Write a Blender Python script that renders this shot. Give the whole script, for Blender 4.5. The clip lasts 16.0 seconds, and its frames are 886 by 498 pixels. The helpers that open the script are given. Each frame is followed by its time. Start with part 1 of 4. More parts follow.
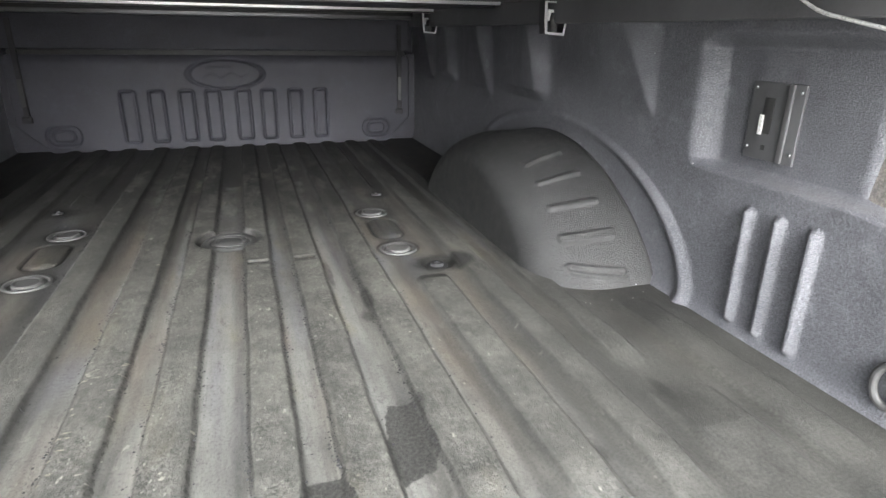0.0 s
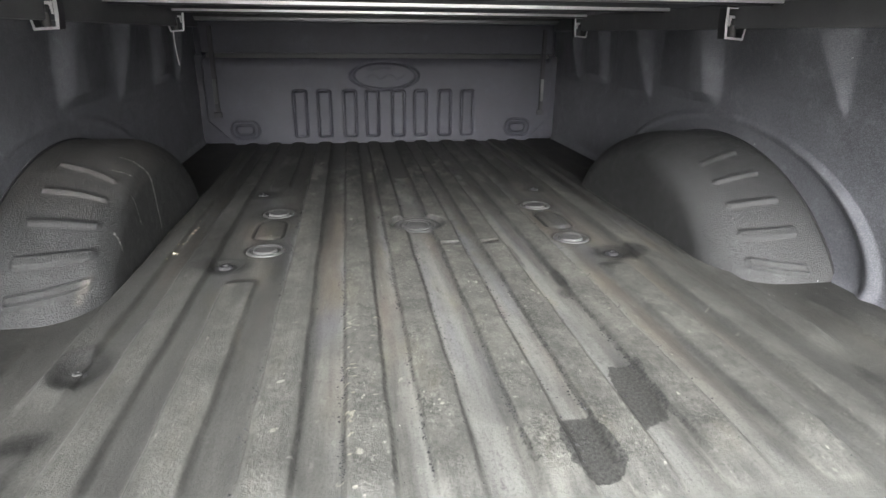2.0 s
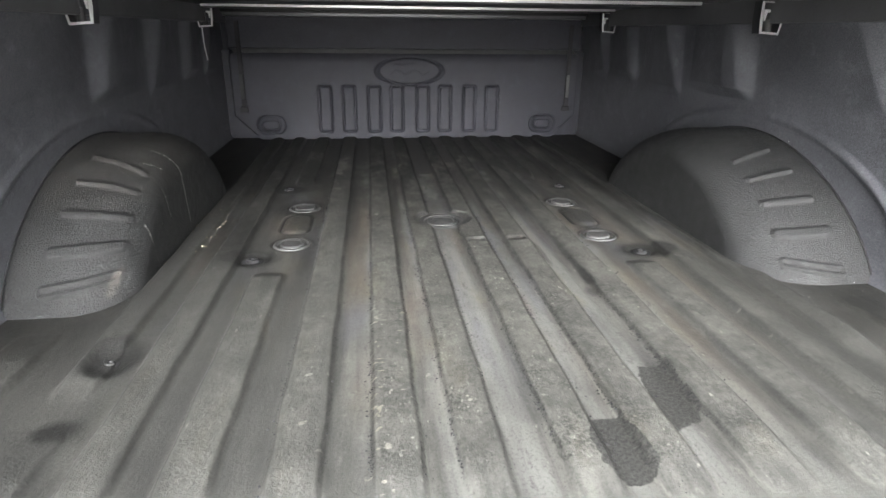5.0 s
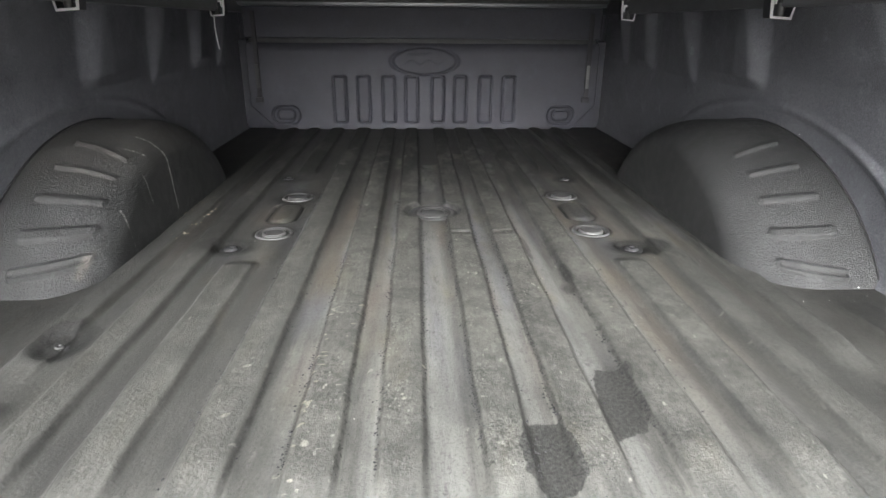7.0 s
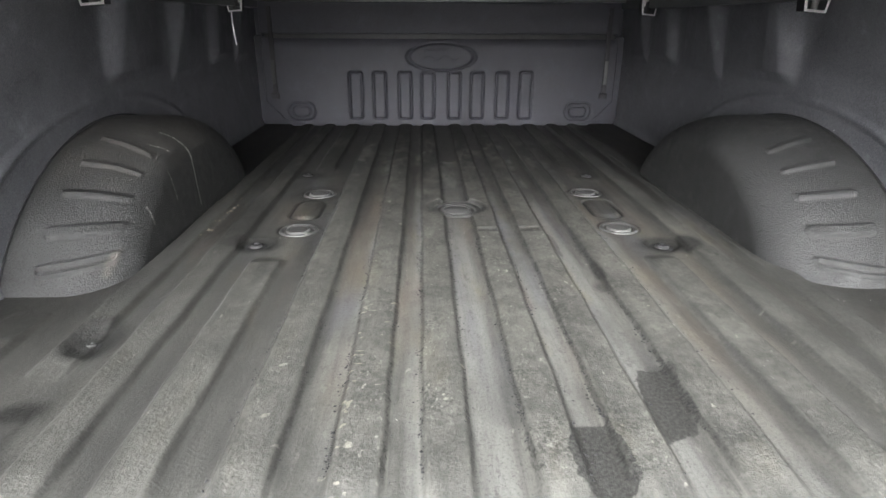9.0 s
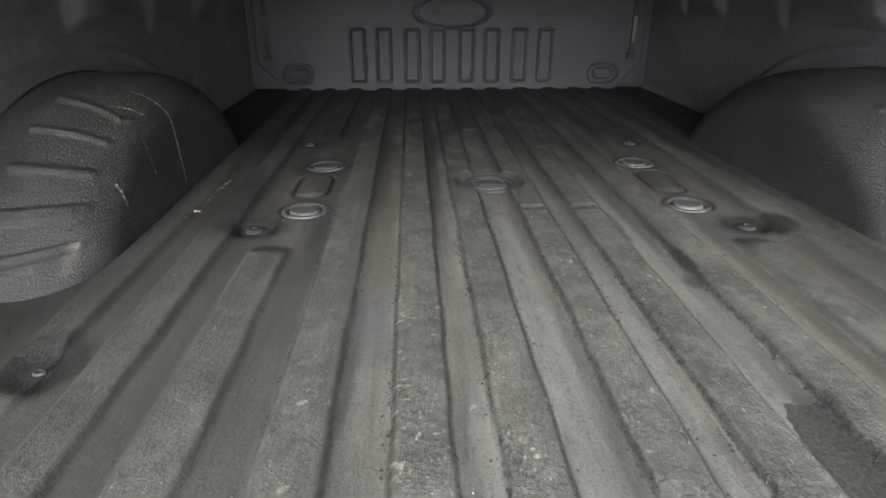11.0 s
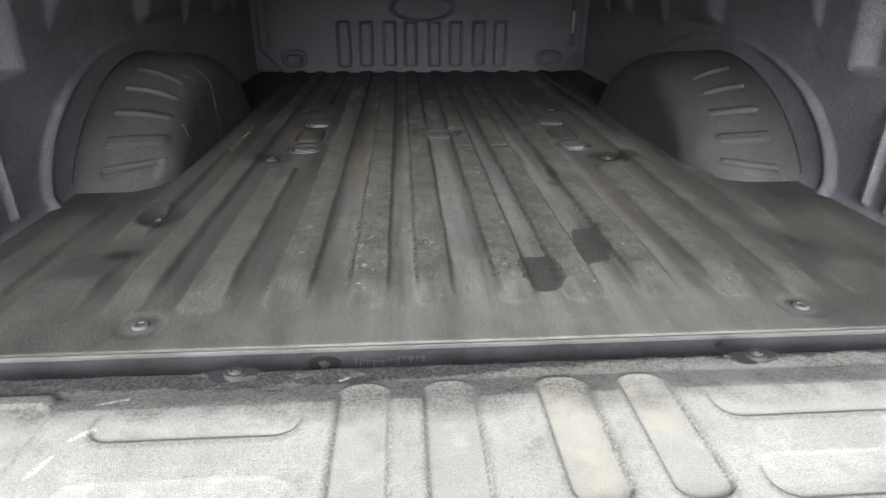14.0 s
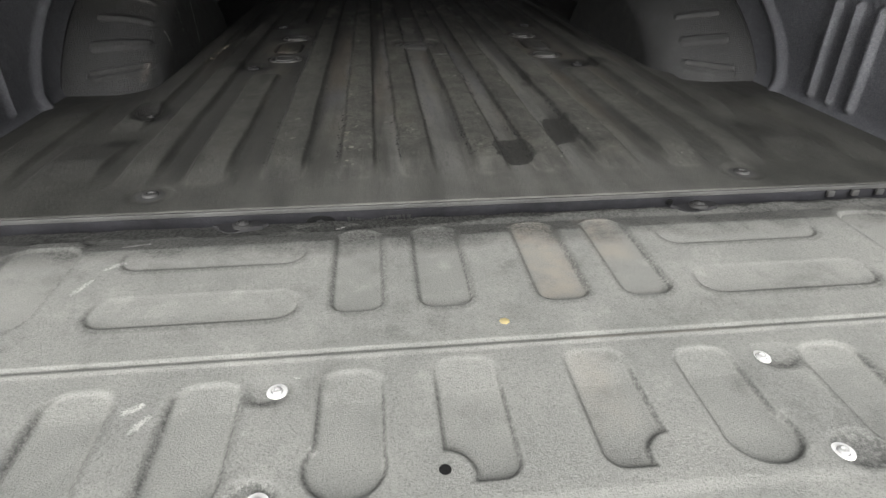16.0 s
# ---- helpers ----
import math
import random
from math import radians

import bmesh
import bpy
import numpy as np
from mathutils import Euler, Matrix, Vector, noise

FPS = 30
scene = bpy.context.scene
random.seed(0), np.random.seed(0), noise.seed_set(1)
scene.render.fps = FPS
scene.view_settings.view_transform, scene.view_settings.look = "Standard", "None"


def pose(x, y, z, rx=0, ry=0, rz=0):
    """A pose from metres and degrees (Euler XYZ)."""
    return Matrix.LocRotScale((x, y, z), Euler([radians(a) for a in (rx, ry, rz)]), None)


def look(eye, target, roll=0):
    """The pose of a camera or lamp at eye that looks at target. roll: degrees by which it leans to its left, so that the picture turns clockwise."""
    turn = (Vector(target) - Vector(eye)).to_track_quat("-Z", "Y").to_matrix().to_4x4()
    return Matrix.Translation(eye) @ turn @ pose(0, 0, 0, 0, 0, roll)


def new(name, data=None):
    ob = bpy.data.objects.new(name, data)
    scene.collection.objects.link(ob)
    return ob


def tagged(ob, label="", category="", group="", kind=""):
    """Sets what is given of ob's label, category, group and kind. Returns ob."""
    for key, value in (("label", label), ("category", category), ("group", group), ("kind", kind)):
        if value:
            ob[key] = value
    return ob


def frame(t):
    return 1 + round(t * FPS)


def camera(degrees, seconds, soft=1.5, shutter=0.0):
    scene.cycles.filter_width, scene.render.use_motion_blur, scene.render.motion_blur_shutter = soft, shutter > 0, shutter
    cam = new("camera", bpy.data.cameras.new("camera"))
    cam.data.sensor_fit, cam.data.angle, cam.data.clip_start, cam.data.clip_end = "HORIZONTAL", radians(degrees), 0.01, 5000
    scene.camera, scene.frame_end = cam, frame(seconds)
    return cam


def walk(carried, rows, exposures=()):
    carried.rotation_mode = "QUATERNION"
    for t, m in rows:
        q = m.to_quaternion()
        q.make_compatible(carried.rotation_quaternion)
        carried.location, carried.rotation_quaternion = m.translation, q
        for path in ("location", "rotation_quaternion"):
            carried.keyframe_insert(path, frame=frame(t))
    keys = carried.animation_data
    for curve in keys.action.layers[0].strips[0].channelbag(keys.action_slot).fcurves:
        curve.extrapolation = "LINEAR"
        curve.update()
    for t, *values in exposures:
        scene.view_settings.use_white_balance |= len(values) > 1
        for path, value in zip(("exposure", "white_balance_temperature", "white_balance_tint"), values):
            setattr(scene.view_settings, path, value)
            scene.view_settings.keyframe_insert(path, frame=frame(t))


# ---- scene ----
cam = camera(73.9, 16.0)
PATH = [
    (0, (0.068, -0.56, 0.487), (0.66, 1.223, -0.2), 0.9),
    (0.5, (0.029, -0.587, 0.485), (0.486, 1.236, -0.198), 0.8),
    (1, (-0.034, -0.623, 0.484), (0.331, 1.221, -0.2), 0.8),
    (1.5, (-0.118, -0.636, 0.497), (0.201, 1.216, -0.188), 0.7),
    (2, (-0.172, -0.644, 0.493), (0.123, 1.213, -0.191), 0.6),
    (2.5, (-0.186, -0.651, 0.499), (0.101, 1.206, -0.184), 0.5),
    (3, (-0.181, -0.66, 0.504), (0.102, 1.198, -0.18), 0.5),
    (3.5, (-0.195, -0.665, 0.507), (0.089, 1.194, -0.176), 0.4),
    (4, (-0.221, -0.659, 0.502), (0.063, 1.199, -0.182), 0.5),
    (6.5, (-0.07, -0.614, 0.477), (0.032, 1.251, -0.237), 0.4),
    (7, (-0.042, -0.613, 0.474), (0.045, 1.253, -0.242), 0.4),
    (7.5, (-0.036, -0.612, 0.472), (0.04, 1.252, -0.248), 0.4),
    (8, (-0.048, -0.611, 0.469), (0.02, 1.253, -0.253), 0.4),
    (8.5, (-0.065, -0.605, 0.467), (0.002, 1.259, -0.255), 0.3),
    (9, (-0.089, -0.595, 0.468), (-0.022, 1.267, -0.257), 0.3),
    (9.5, (-0.137, -0.559, 0.466), (-0.062, 1.302, -0.263), 0.3),
    (9.7, (-0.164, -0.529, 0.462), (-0.084, 1.331, -0.268), 0.3),
    (10.4, (-0.174, -0.447, 0.441), (-0.088, 1.399, -0.324), 0.2),
    (11.1, (-0.167, -0.362, 0.399), (-0.074, 1.464, -0.420), 0.1),
    (11.8, (-0.156, -0.363, 0.394), (-0.064, 1.455, -0.434), 0.1),
    (12, (-0.167, -0.414, 0.423), (-0.066, 1.405, -0.401), 0.2),
    (12.5, (-0.166, -0.53, 0.448), (-0.062, 1.285, -0.383), 0.1),
    (13, (-0.104, -0.645, 0.447), (0.007, 1.17, -0.385), 0.1),
    (13.5, (-0.074, -0.759, 0.452), (0.039, 1.056, -0.381), 0.2),
    (14, (-0.107, -0.918, 0.441), (0.017, 0.895, -0.394), 0.3),
    (14.5, (-0.128, -0.993, 0.443), (0.016, 0.816, -0.396), 0.3),
    (15, (-0.125, -1.032, 0.435), (0.044, 0.769, -0.417), 0.2),
    (15.5, (-0.121, -1.051, 0.401), (0.067, 0.723, -0.503), 0.3),
    (16, (-0.126, -1.055, 0.381), (0.069, 0.665, -0.62), 0.4),
]
EXPOSURES = [(0, 2.93, 6400, 10), (4.2, 2.95, 6400, 10), (6.5, 2.87, 6400, 10), (9.7, 2.85, 6400, 10), (12, 2.0, 6500, 10), (12.5, 2.4, 6150, 10), (13.5, 2.6, 6020, 10), (14.0, 2.0, 6350, 10), (14.5, 1.65, 6450, 10), (15.5, 1.15, 6500, 10), (16, 0.95, 6550, 10)]
walk(cam, [(t, look(eye, target, roll)) for t, eye, target, roll in PATH], EXPOSURES)

# ---- light: an overcast sky, open behind the tailgate ----
SUN_EL, SUN_ROT = 25.0, 186.0
world = bpy.data.worlds.new("sky")
scene.world = world
world.use_nodes = True
wn = world.node_tree
sky = wn.nodes.new("ShaderNodeTexSky")
sky.sky_type, sky.sun_disc = "NISHITA", False
sky.sun_elevation, sky.sun_rotation = radians(SUN_EL), radians(SUN_ROT)
sky.air_density, sky.dust_density, sky.ozone_density = 1.0, 4.0, 1.0
hsv = wn.nodes.new("ShaderNodeHueSaturation")
hsv.inputs["Saturation"].default_value = 0.08
wn.links.new(sky.outputs[0], hsv.inputs["Color"])
wn.links.new(hsv.outputs[0], wn.nodes["Background"].inputs["Color"])
wn.nodes["Background"].inputs["Strength"].default_value = 0.15
sun = new("sun", bpy.data.lights.new("sun", "SUN"))
sun.data.energy, sun.data.angle, sun.data.color = 0.85, radians(42), (1.0, 1.0, 1.0)
sun.matrix_world = look((-0.55, -5.0, 2.33), (0, 0, 0))


# ---- materials ----
def nodes_of(name):
    mat = bpy.data.materials.new(name)
    mat.use_nodes = True
    return mat, mat.node_tree, mat.node_tree.nodes["Principled BSDF"]


def noise_node(nt, scale, detail=4.0, rough=0.6, stretch=(1, 1, 1)):
    co = nt.nodes.new("ShaderNodeTexCoord")
    mp = nt.nodes.new("ShaderNodeMapping")
    mp.inputs["Scale"].default_value = stretch
    nz = nt.nodes.new("ShaderNodeTexNoise")
    nz.inputs["Scale"].default_value, nz.inputs["Detail"].default_value, nz.inputs["Roughness"].default_value = scale, detail, rough
    nt.links.new(co.outputs["Object"], mp.inputs["Vector"])
    nt.links.new(mp.outputs[0], nz.inputs["Vector"])
    return nz.outputs["Fac"]


def ramp(nt, value, lo, hi, a=0.0, b=1.0):
    """value from lo..hi brought to a..b, clamped."""
    m = nt.nodes.new("ShaderNodeMapRange")
    m.inputs[1].default_value, m.inputs[2].default_value = lo, hi
    m.inputs[3].default_value, m.inputs[4].default_value = a, b
    nt.links.new(value, m.inputs[0])
    return m.outputs[0]


def calc(nt, op, a, b):
    m = nt.nodes.new("ShaderNodeMath")
    m.operation = op
    for i, v in enumerate((a, b)):
        if isinstance(v, (int, float)):
            m.inputs[i].default_value = v
        else:
            nt.links.new(v, m.inputs[i])
    return m.outputs[0]


def blend(nt, fac, a, b):
    m = nt.nodes.new("ShaderNodeMix")
    m.data_type = "RGBA"
    if isinstance(fac, (int, float)):
        m.inputs[0].default_value = fac
    else:
        nt.links.new(fac, m.inputs[0])
    for i, v in ((6, a), (7, b)):
        if isinstance(v, tuple):
            m.inputs[i].default_value = (*v, 1)
        else:
            nt.links.new(v, m.inputs[i])
    return m.outputs[2]


def attr(nt, name):
    a = nt.nodes.new("ShaderNodeAttribute")
    a.attribute_name = name
    return a.outputs["Fac"]


def bump(nt, bsdf, height, strength, distance):
    b = nt.nodes.new("ShaderNodeBump")
    b.inputs["Strength"].default_value, b.inputs["Distance"].default_value = strength, distance
    nt.links.new(height, b.inputs["Height"])
    nt.links.new(b.outputs[0], bsdf.inputs["Normal"])


def plain(name, color, rough, metal=0.0, grain=220.0, spread=0.25, relief=0.0004):
    """A material with fine grain and broad patches."""
    mat, nt, bsdf = nodes_of(name)
    fine, broad = noise_node(nt, grain), noise_node(nt, 7.0, 5.0)
    dark, light = tuple(c * (1 - spread) for c in color), tuple(min(1.0, c * (1 + spread)) for c in color)
    col = blend(nt, ramp(nt, broad, 0.3, 0.7), dark, light)
    col = blend(nt, ramp(nt, fine, 0.35, 0.7, 0.0, 0.5), col, light)
    nt.links.new(col, bsdf.inputs["Base Color"])
    nt.links.new(ramp(nt, fine, 0.3, 0.7, rough - 0.07, rough + 0.07), bsdf.inputs["Roughness"])
    bsdf.inputs["Metallic"].default_value = metal
    if relief:
        bump(nt, bsdf, fine, 0.6, relief)
    return mat


def liner_material(name, color, dust, rough=0.55, grain=330.0, relief=0.0022, dirty=0.5, speckle=0.42, scuffed=1.5):
    """Sprayed black liner with a pebbled grain; dust: the colour that lies on it."""
    mat, nt, bsdf = nodes_of(name)
    fine, mid, broad = noise_node(nt, grain, 3.0, 0.65), noise_node(nt, 40.0, 5.0), noise_node(nt, 5.0, 5.0)
    col = blend(nt, ramp(nt, broad, 0.35, 0.7, 0.0, 0.6), color, dust)
    col = blend(nt, ramp(nt, mid, 0.5, 0.75, 0.0, 0.35), col, dust)
    scuff = noise_node(nt, 13.0, 6.0, 0.7)
    col = blend(nt, ramp(nt, scuff, 0.56, 0.72, 0.0, 0.6), col, tuple(min(0.8, c * scuffed) for c in dust))
    col = blend(nt, ramp(nt, scuff, 0.46, 0.32, 0.0, 0.5), col, tuple(c * 0.55 for c in color))
    col = blend(nt, ramp(nt, fine, 0.50, 0.70, 0.0, speckle), col, tuple(min(0.8, c * 1.7) for c in dust))
    col = blend(nt, ramp(nt, fine, 0.46, 0.30, 0.0, 0.6), col, tuple(c * 0.35 for c in color))
    col = blend(nt, calc(nt, "MULTIPLY", attr(nt, "tan"), ramp(nt, mid, 0.36, 0.6, 0.15, 0.62)), col, (0.38, 0.34, 0.285))
    crumb = noise_node(nt, 260.0, 4.0, 0.7)
    # grime, with painted shade in it
    grimy_shaded = ramp(nt, calc(nt, "ADD", attr(nt, "grime_shade"), ramp(nt, scuff, 0.3, 0.7, -0.45, 0.45)), 0.12, 0.85, 0.0, 0.88)
    grimy_shaded = calc(nt, "MULTIPLY", calc(nt, "MULTIPLY", grimy_shaded, ramp(nt, crumb, 0.34, 0.6, 1.0, 0.55)), ramp(nt, attr(nt, "grime_shade"), 0.0, 0.2))
    col = blend(nt, grimy_shaded, col, tuple(c * 0.13 for c in color))
    smear = noise_node(nt, 30.0, 6.0, 0.75, (0.5, 1.2, 1.0))
    tarry = ramp(nt, calc(nt, "ADD", attr(nt, "grime_shade"), ramp(nt, smear, 0.3, 0.7, -0.55, 0.55)), 1.20, 1.55, 0.0, 0.94)
    col = blend(nt, tarry, col, blend(nt, ramp(nt, crumb, 0.4, 0.65), tuple(c * 0.05 for c in color), tuple(c * 0.26 for c in color)))
    # dirt and painted shade along pressed edges
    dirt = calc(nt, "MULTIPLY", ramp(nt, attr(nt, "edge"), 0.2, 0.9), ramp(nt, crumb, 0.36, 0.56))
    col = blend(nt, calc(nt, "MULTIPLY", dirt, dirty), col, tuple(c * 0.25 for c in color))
    mark = ramp(nt, calc(nt, "ADD", attr(nt, "mark"), ramp(nt, crumb, 0.3, 0.7, -0.0024, 0.0024)), -0.0006, 0.0006, 1.0, 0.0)
    col = blend(nt, calc(nt, "MULTIPLY", mark, calc(nt, "MULTIPLY", ramp(nt, fine, 0.40, 0.60, 0.15, 0.9), ramp(nt, mid, 0.36, 0.60, 0.35, 1.0))), col, (0.68, 0.67, 0.64))
    nt.links.new(col, bsdf.inputs["Base Color"])
    nt.links.new(ramp(nt, mid, 0.3, 0.7, rough - 0.08, rough + 0.1), bsdf.inputs["Roughness"])
    bump(nt, bsdf, fine, 0.85, relief)
    return mat


def floor_material():
    """Low channels worn smooth and stained; raised strips with what is left of a gritty coat."""
    mat, nt, bsdf = nodes_of("worn_liner")
    fine, mid, broad = noise_node(nt, 480.0, 3.0), noise_node(nt, 60.0, 6.0, 0.7), noise_node(nt, 6.0, 5.0)
    cloud = noise_node(nt, 17.0, 6.0, 0.65, (1.0, 0.7, 1.0))
    streak = noise_node(nt, 8.0, 5.0, 0.6, (3.4, 0.35, 1.0))
    lines = noise_node(nt, 24.0, 4.0, 0.7, (5.0, 0.12, 1.0))
    tint, tint2 = noise_node(nt, 4.0, 3.0, 0.5, (3.0, 0.5, 1.0)), noise_node(nt, 5.3, 4.0, 0.6, (2.2, 0.7, 1.3))
    raised, crust = attr(nt, "valley"), attr(nt, "crust")
    pale = attr(nt, "pale")
    worn = blend(nt, ramp(nt, streak, 0.36, 0.64), (0.044, 0.044, 0.043), (0.122, 0.121, 0.114))
    worn = blend(nt, calc(nt, "MULTIPLY", pale, ramp(nt, streak, 0.30, 0.60, 0.40, 0.95)), worn, (0.172, 0.172, 0.168))
    worn = blend(nt, ramp(nt, cloud, 0.42, 0.66, 0.0, 0.35), worn, (0.100, 0.099, 0.091))
    worn = blend(nt, ramp(nt, lines, 0.50, 0.72, 0.0, 0.25), worn, (0.15, 0.148, 0.14))
    worn = blend(nt, ramp(nt, lines, 0.44, 0.26, 0.0, 0.45), worn, (0.026, 0.026, 0.026))
    deep = attr(nt, "deep")
    worn = blend(nt, calc(nt, "MULTIPLY", deep, ramp(nt, tint, 0.52, 0.64, 0.0, 0.5)), worn, (0.135, 0.104, 0.090))
    worn = blend(nt, calc(nt, "MULTIPLY", deep, ramp(nt, tint, 0.47, 0.36, 0.0, 0.5)), worn, (0.100, 0.101, 0.128))
    worn = blend(nt, calc(nt, "MULTIPLY", deep, ramp(nt, tint2, 0.54, 0.67, 0.0, 0.5)), worn, (0.128, 0.114, 0.070))
    worn = blend(nt, calc(nt, "MULTIPLY", attr(nt, "rust"), ramp(nt, tint2, 0.34, 0.58, 0.15, 0.85)), worn, blend(nt, ramp(nt, streak, 0.38, 0.62), (0.088, 0.072, 0.057), (0.130, 0.110, 0.090)))
    speck = noise_node(nt, 230.0, 4.0, 0.75)
    worn = blend(nt, ramp(nt, speck, 0.48, 0.36, 0.0, 0.55), worn, (0.03, 0.03, 0.029))
    worn = blend(nt, ramp(nt, speck, 0.56, 0.70, 0.0, 0.35), worn, (0.15, 0.149, 0.138))
    grit = blend(nt, ramp(nt, cloud, 0.34, 0.66), (0.050, 0.050, 0.047), (0.108, 0.107, 0.099))
    grit = blend(nt, ramp(nt, mid, 0.40, 0.64, 0.0, 0.5), grit, (0.150, 0.149, 0.138))
    grain = noise_node(nt, 210.0, 4.0, 0.75)
    sooty = ramp(nt, noise_node(nt, 11.0, 5.0, 0.65), 0.47, 0.62)
    grit = blend(nt, calc(nt, "MULTIPLY", ramp(nt, grain, 0.56, 0.44), calc(nt, "MULTIPLY", ramp(nt, sooty, 0.0, 1.0, 0.2, 0.85), ramp(nt, crust, 0.0, 1.0, 0.5, 1.0))), grit, (0.026, 0.026, 0.025))
    lumps = noise_node(nt, 95.0, 5.0, 0.8, (1.0, 0.6, 1.0))
    grit = blend(nt, calc(nt, "MULTIPLY", ramp(nt, lumps, 0.57, 0.68, 0.0, 0.6), ramp(nt, crust, 0.0, 1.0, 0.25, 1.0)), grit, (0.20, 0.198, 0.185))
    grit = blend(nt, calc(nt, "MULTIPLY", ramp(nt, lumps, 0.42, 0.33, 0.0, 0.6), ramp(nt, crust, 0.0, 1.0, 0.15, 1.0)), grit, (0.035, 0.035, 0.034))
    grit = blend(nt, ramp(nt, tint2, 0.56, 0.70, 0.0, 0.35), grit, (0.125, 0.115, 0.088))
    scuff = noise_node(nt, 38.0, 7.0, 0.8, (1.2, 0.5, 1.0))
    col = blend(nt, raised, worn, grit)
    col = blend(nt, ramp(nt, scuff, 0.56, 0.66, 0.0, 0.5), col, (0.185, 0.183, 0.170))
    col = blend(nt, ramp(nt, scuff, 0.44, 0.36, 0.0, 0.55), col, (0.028, 0.028, 0.027))
    col = blend(nt, ramp(nt, broad, 0.50, 0.36, 0.0, 0.45), col, (0.045, 0.045, 0.043))
    crumb = noise_node(nt, 150.0, 5.0, 0.75, (1.0, 0.55, 1.0))
    patchy = noise_node(nt, 14.0, 4.0, 0.6)
    slope_shade = ramp(nt, attr(nt, "edge"), 0.25, 0.9)
    polish = calc(nt, "MULTIPLY", attr(nt, "foot"), ramp(nt, streak, 0.45, 0.6, 0.0, 0.7))
    col = blend(nt, polish, col, (0.19, 0.185, 0.172))
    # strip slopes darkened: their shade is put into the colour
    col = blend(nt, calc(nt, "MULTIPLY", slope_shade, calc(nt, "MULTIPLY", ramp(nt, streak, 0.36, 0.62, 0.48, 0.18), ramp(nt, crust, 0.0, 1.0, 0.22, 1.0))), col, (0.034, 0.034, 0.033))
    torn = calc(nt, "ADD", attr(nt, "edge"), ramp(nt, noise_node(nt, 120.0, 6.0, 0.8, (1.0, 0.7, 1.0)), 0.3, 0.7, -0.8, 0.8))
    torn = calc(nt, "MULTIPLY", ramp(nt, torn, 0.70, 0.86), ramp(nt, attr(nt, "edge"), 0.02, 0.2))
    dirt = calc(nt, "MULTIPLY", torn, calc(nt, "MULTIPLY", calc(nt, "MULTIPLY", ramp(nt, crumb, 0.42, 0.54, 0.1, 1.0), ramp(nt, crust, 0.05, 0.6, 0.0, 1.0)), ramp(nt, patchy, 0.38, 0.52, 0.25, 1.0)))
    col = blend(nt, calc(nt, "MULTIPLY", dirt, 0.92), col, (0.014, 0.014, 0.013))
    fleck = calc(nt, "MULTIPLY", raised, ramp(nt, noise_node(nt, 170.0, 2.0, 0.5, (1.0, 0.45, 1.0)), 0.66, 0.71, 0.0, 0.55))
    col = blend(nt, calc(nt, "MULTIPLY", fleck, ramp(nt, patchy, 0.42, 0.55)), col, (0.25, 0.248, 0.23))
    chips = noise_node(nt, 75.0, 2.0, 0.5, (1.0, 0.45, 1.0))
    col = blend(nt, calc(nt, "MULTIPLY", ramp(nt, chips, 0.70, 0.74), ramp(nt, broad, 0.45, 0.6)), col, (0.24, 0.235, 0.215))
    spall = ramp(nt, calc(nt, "ADD", attr(nt, "chip"), ramp(nt, mid, 0.3, 0.7, -0.0018, 0.0018)), -0.0008, 0.0008, 1.0, 0.0)
    col = blend(nt, spall, col, blend(nt, ramp(nt, tint, 0.4, 0.6), (0.27, 0.268, 0.25), (0.20, 0.188, 0.16)))
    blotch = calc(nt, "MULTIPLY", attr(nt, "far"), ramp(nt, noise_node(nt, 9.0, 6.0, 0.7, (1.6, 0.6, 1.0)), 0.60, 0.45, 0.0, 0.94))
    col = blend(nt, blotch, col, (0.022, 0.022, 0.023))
    dusty = calc(nt, "MULTIPLY", attr(nt, "apron"), ramp(nt, broad, 0.3, 0.65, 0.55, 0.9))
    col = blend(nt, dusty, col, blend(nt, ramp(nt, cloud, 0.35, 0.65), (0.098, 0.098, 0.094), (0.136, 0.135, 0.128)))
    dark_sides = ramp(nt, attr(nt, "dark_sides"), 0.0, 1.0)
    col = blend(nt, dark_sides, col, blend(nt, ramp(nt, cloud, 0.3, 0.7), blend(nt, ramp(nt, speck, 0.4, 0.62), (0.016, 0.016, 0.015), (0.035, 0.035, 0.033)), blend(nt, ramp(nt, speck, 0.4, 0.62), (0.038, 0.038, 0.036), (0.074, 0.074, 0.069))))
    # painted shade of channels and slopes
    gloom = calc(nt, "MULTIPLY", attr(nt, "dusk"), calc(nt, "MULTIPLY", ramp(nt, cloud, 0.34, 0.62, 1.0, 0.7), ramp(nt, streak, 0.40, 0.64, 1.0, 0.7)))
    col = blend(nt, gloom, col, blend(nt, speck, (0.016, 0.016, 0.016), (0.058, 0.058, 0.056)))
    # greasy smears and painted shade, blended alike
    greasy = ramp(nt, calc(nt, "ADD", attr(nt, "grease_shade"), ramp(nt, scuff, 0.3, 0.7, -0.3, 0.3)), 0.15, 0.75, 0.0, 0.93)
    greasy = calc(nt, "MULTIPLY", greasy, ramp(nt, attr(nt, "grease_shade"), 0.0, 0.15))
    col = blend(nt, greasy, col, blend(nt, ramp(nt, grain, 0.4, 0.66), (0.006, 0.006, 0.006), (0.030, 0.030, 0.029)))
    wet = ramp(nt, calc(nt, "ADD", attr(nt, "stain"), ramp(nt, mid, 0.3, 0.7, -0.004, 0.004)), -0.001, 0.001, 1.0, 0.0)
    col = blend(nt, calc(nt, "MULTIPLY", wet, 0.89), col, blend(nt, ramp(nt, grain, 0.38, 0.64), (0.008, 0.008, 0.008), (0.052, 0.052, 0.050)))
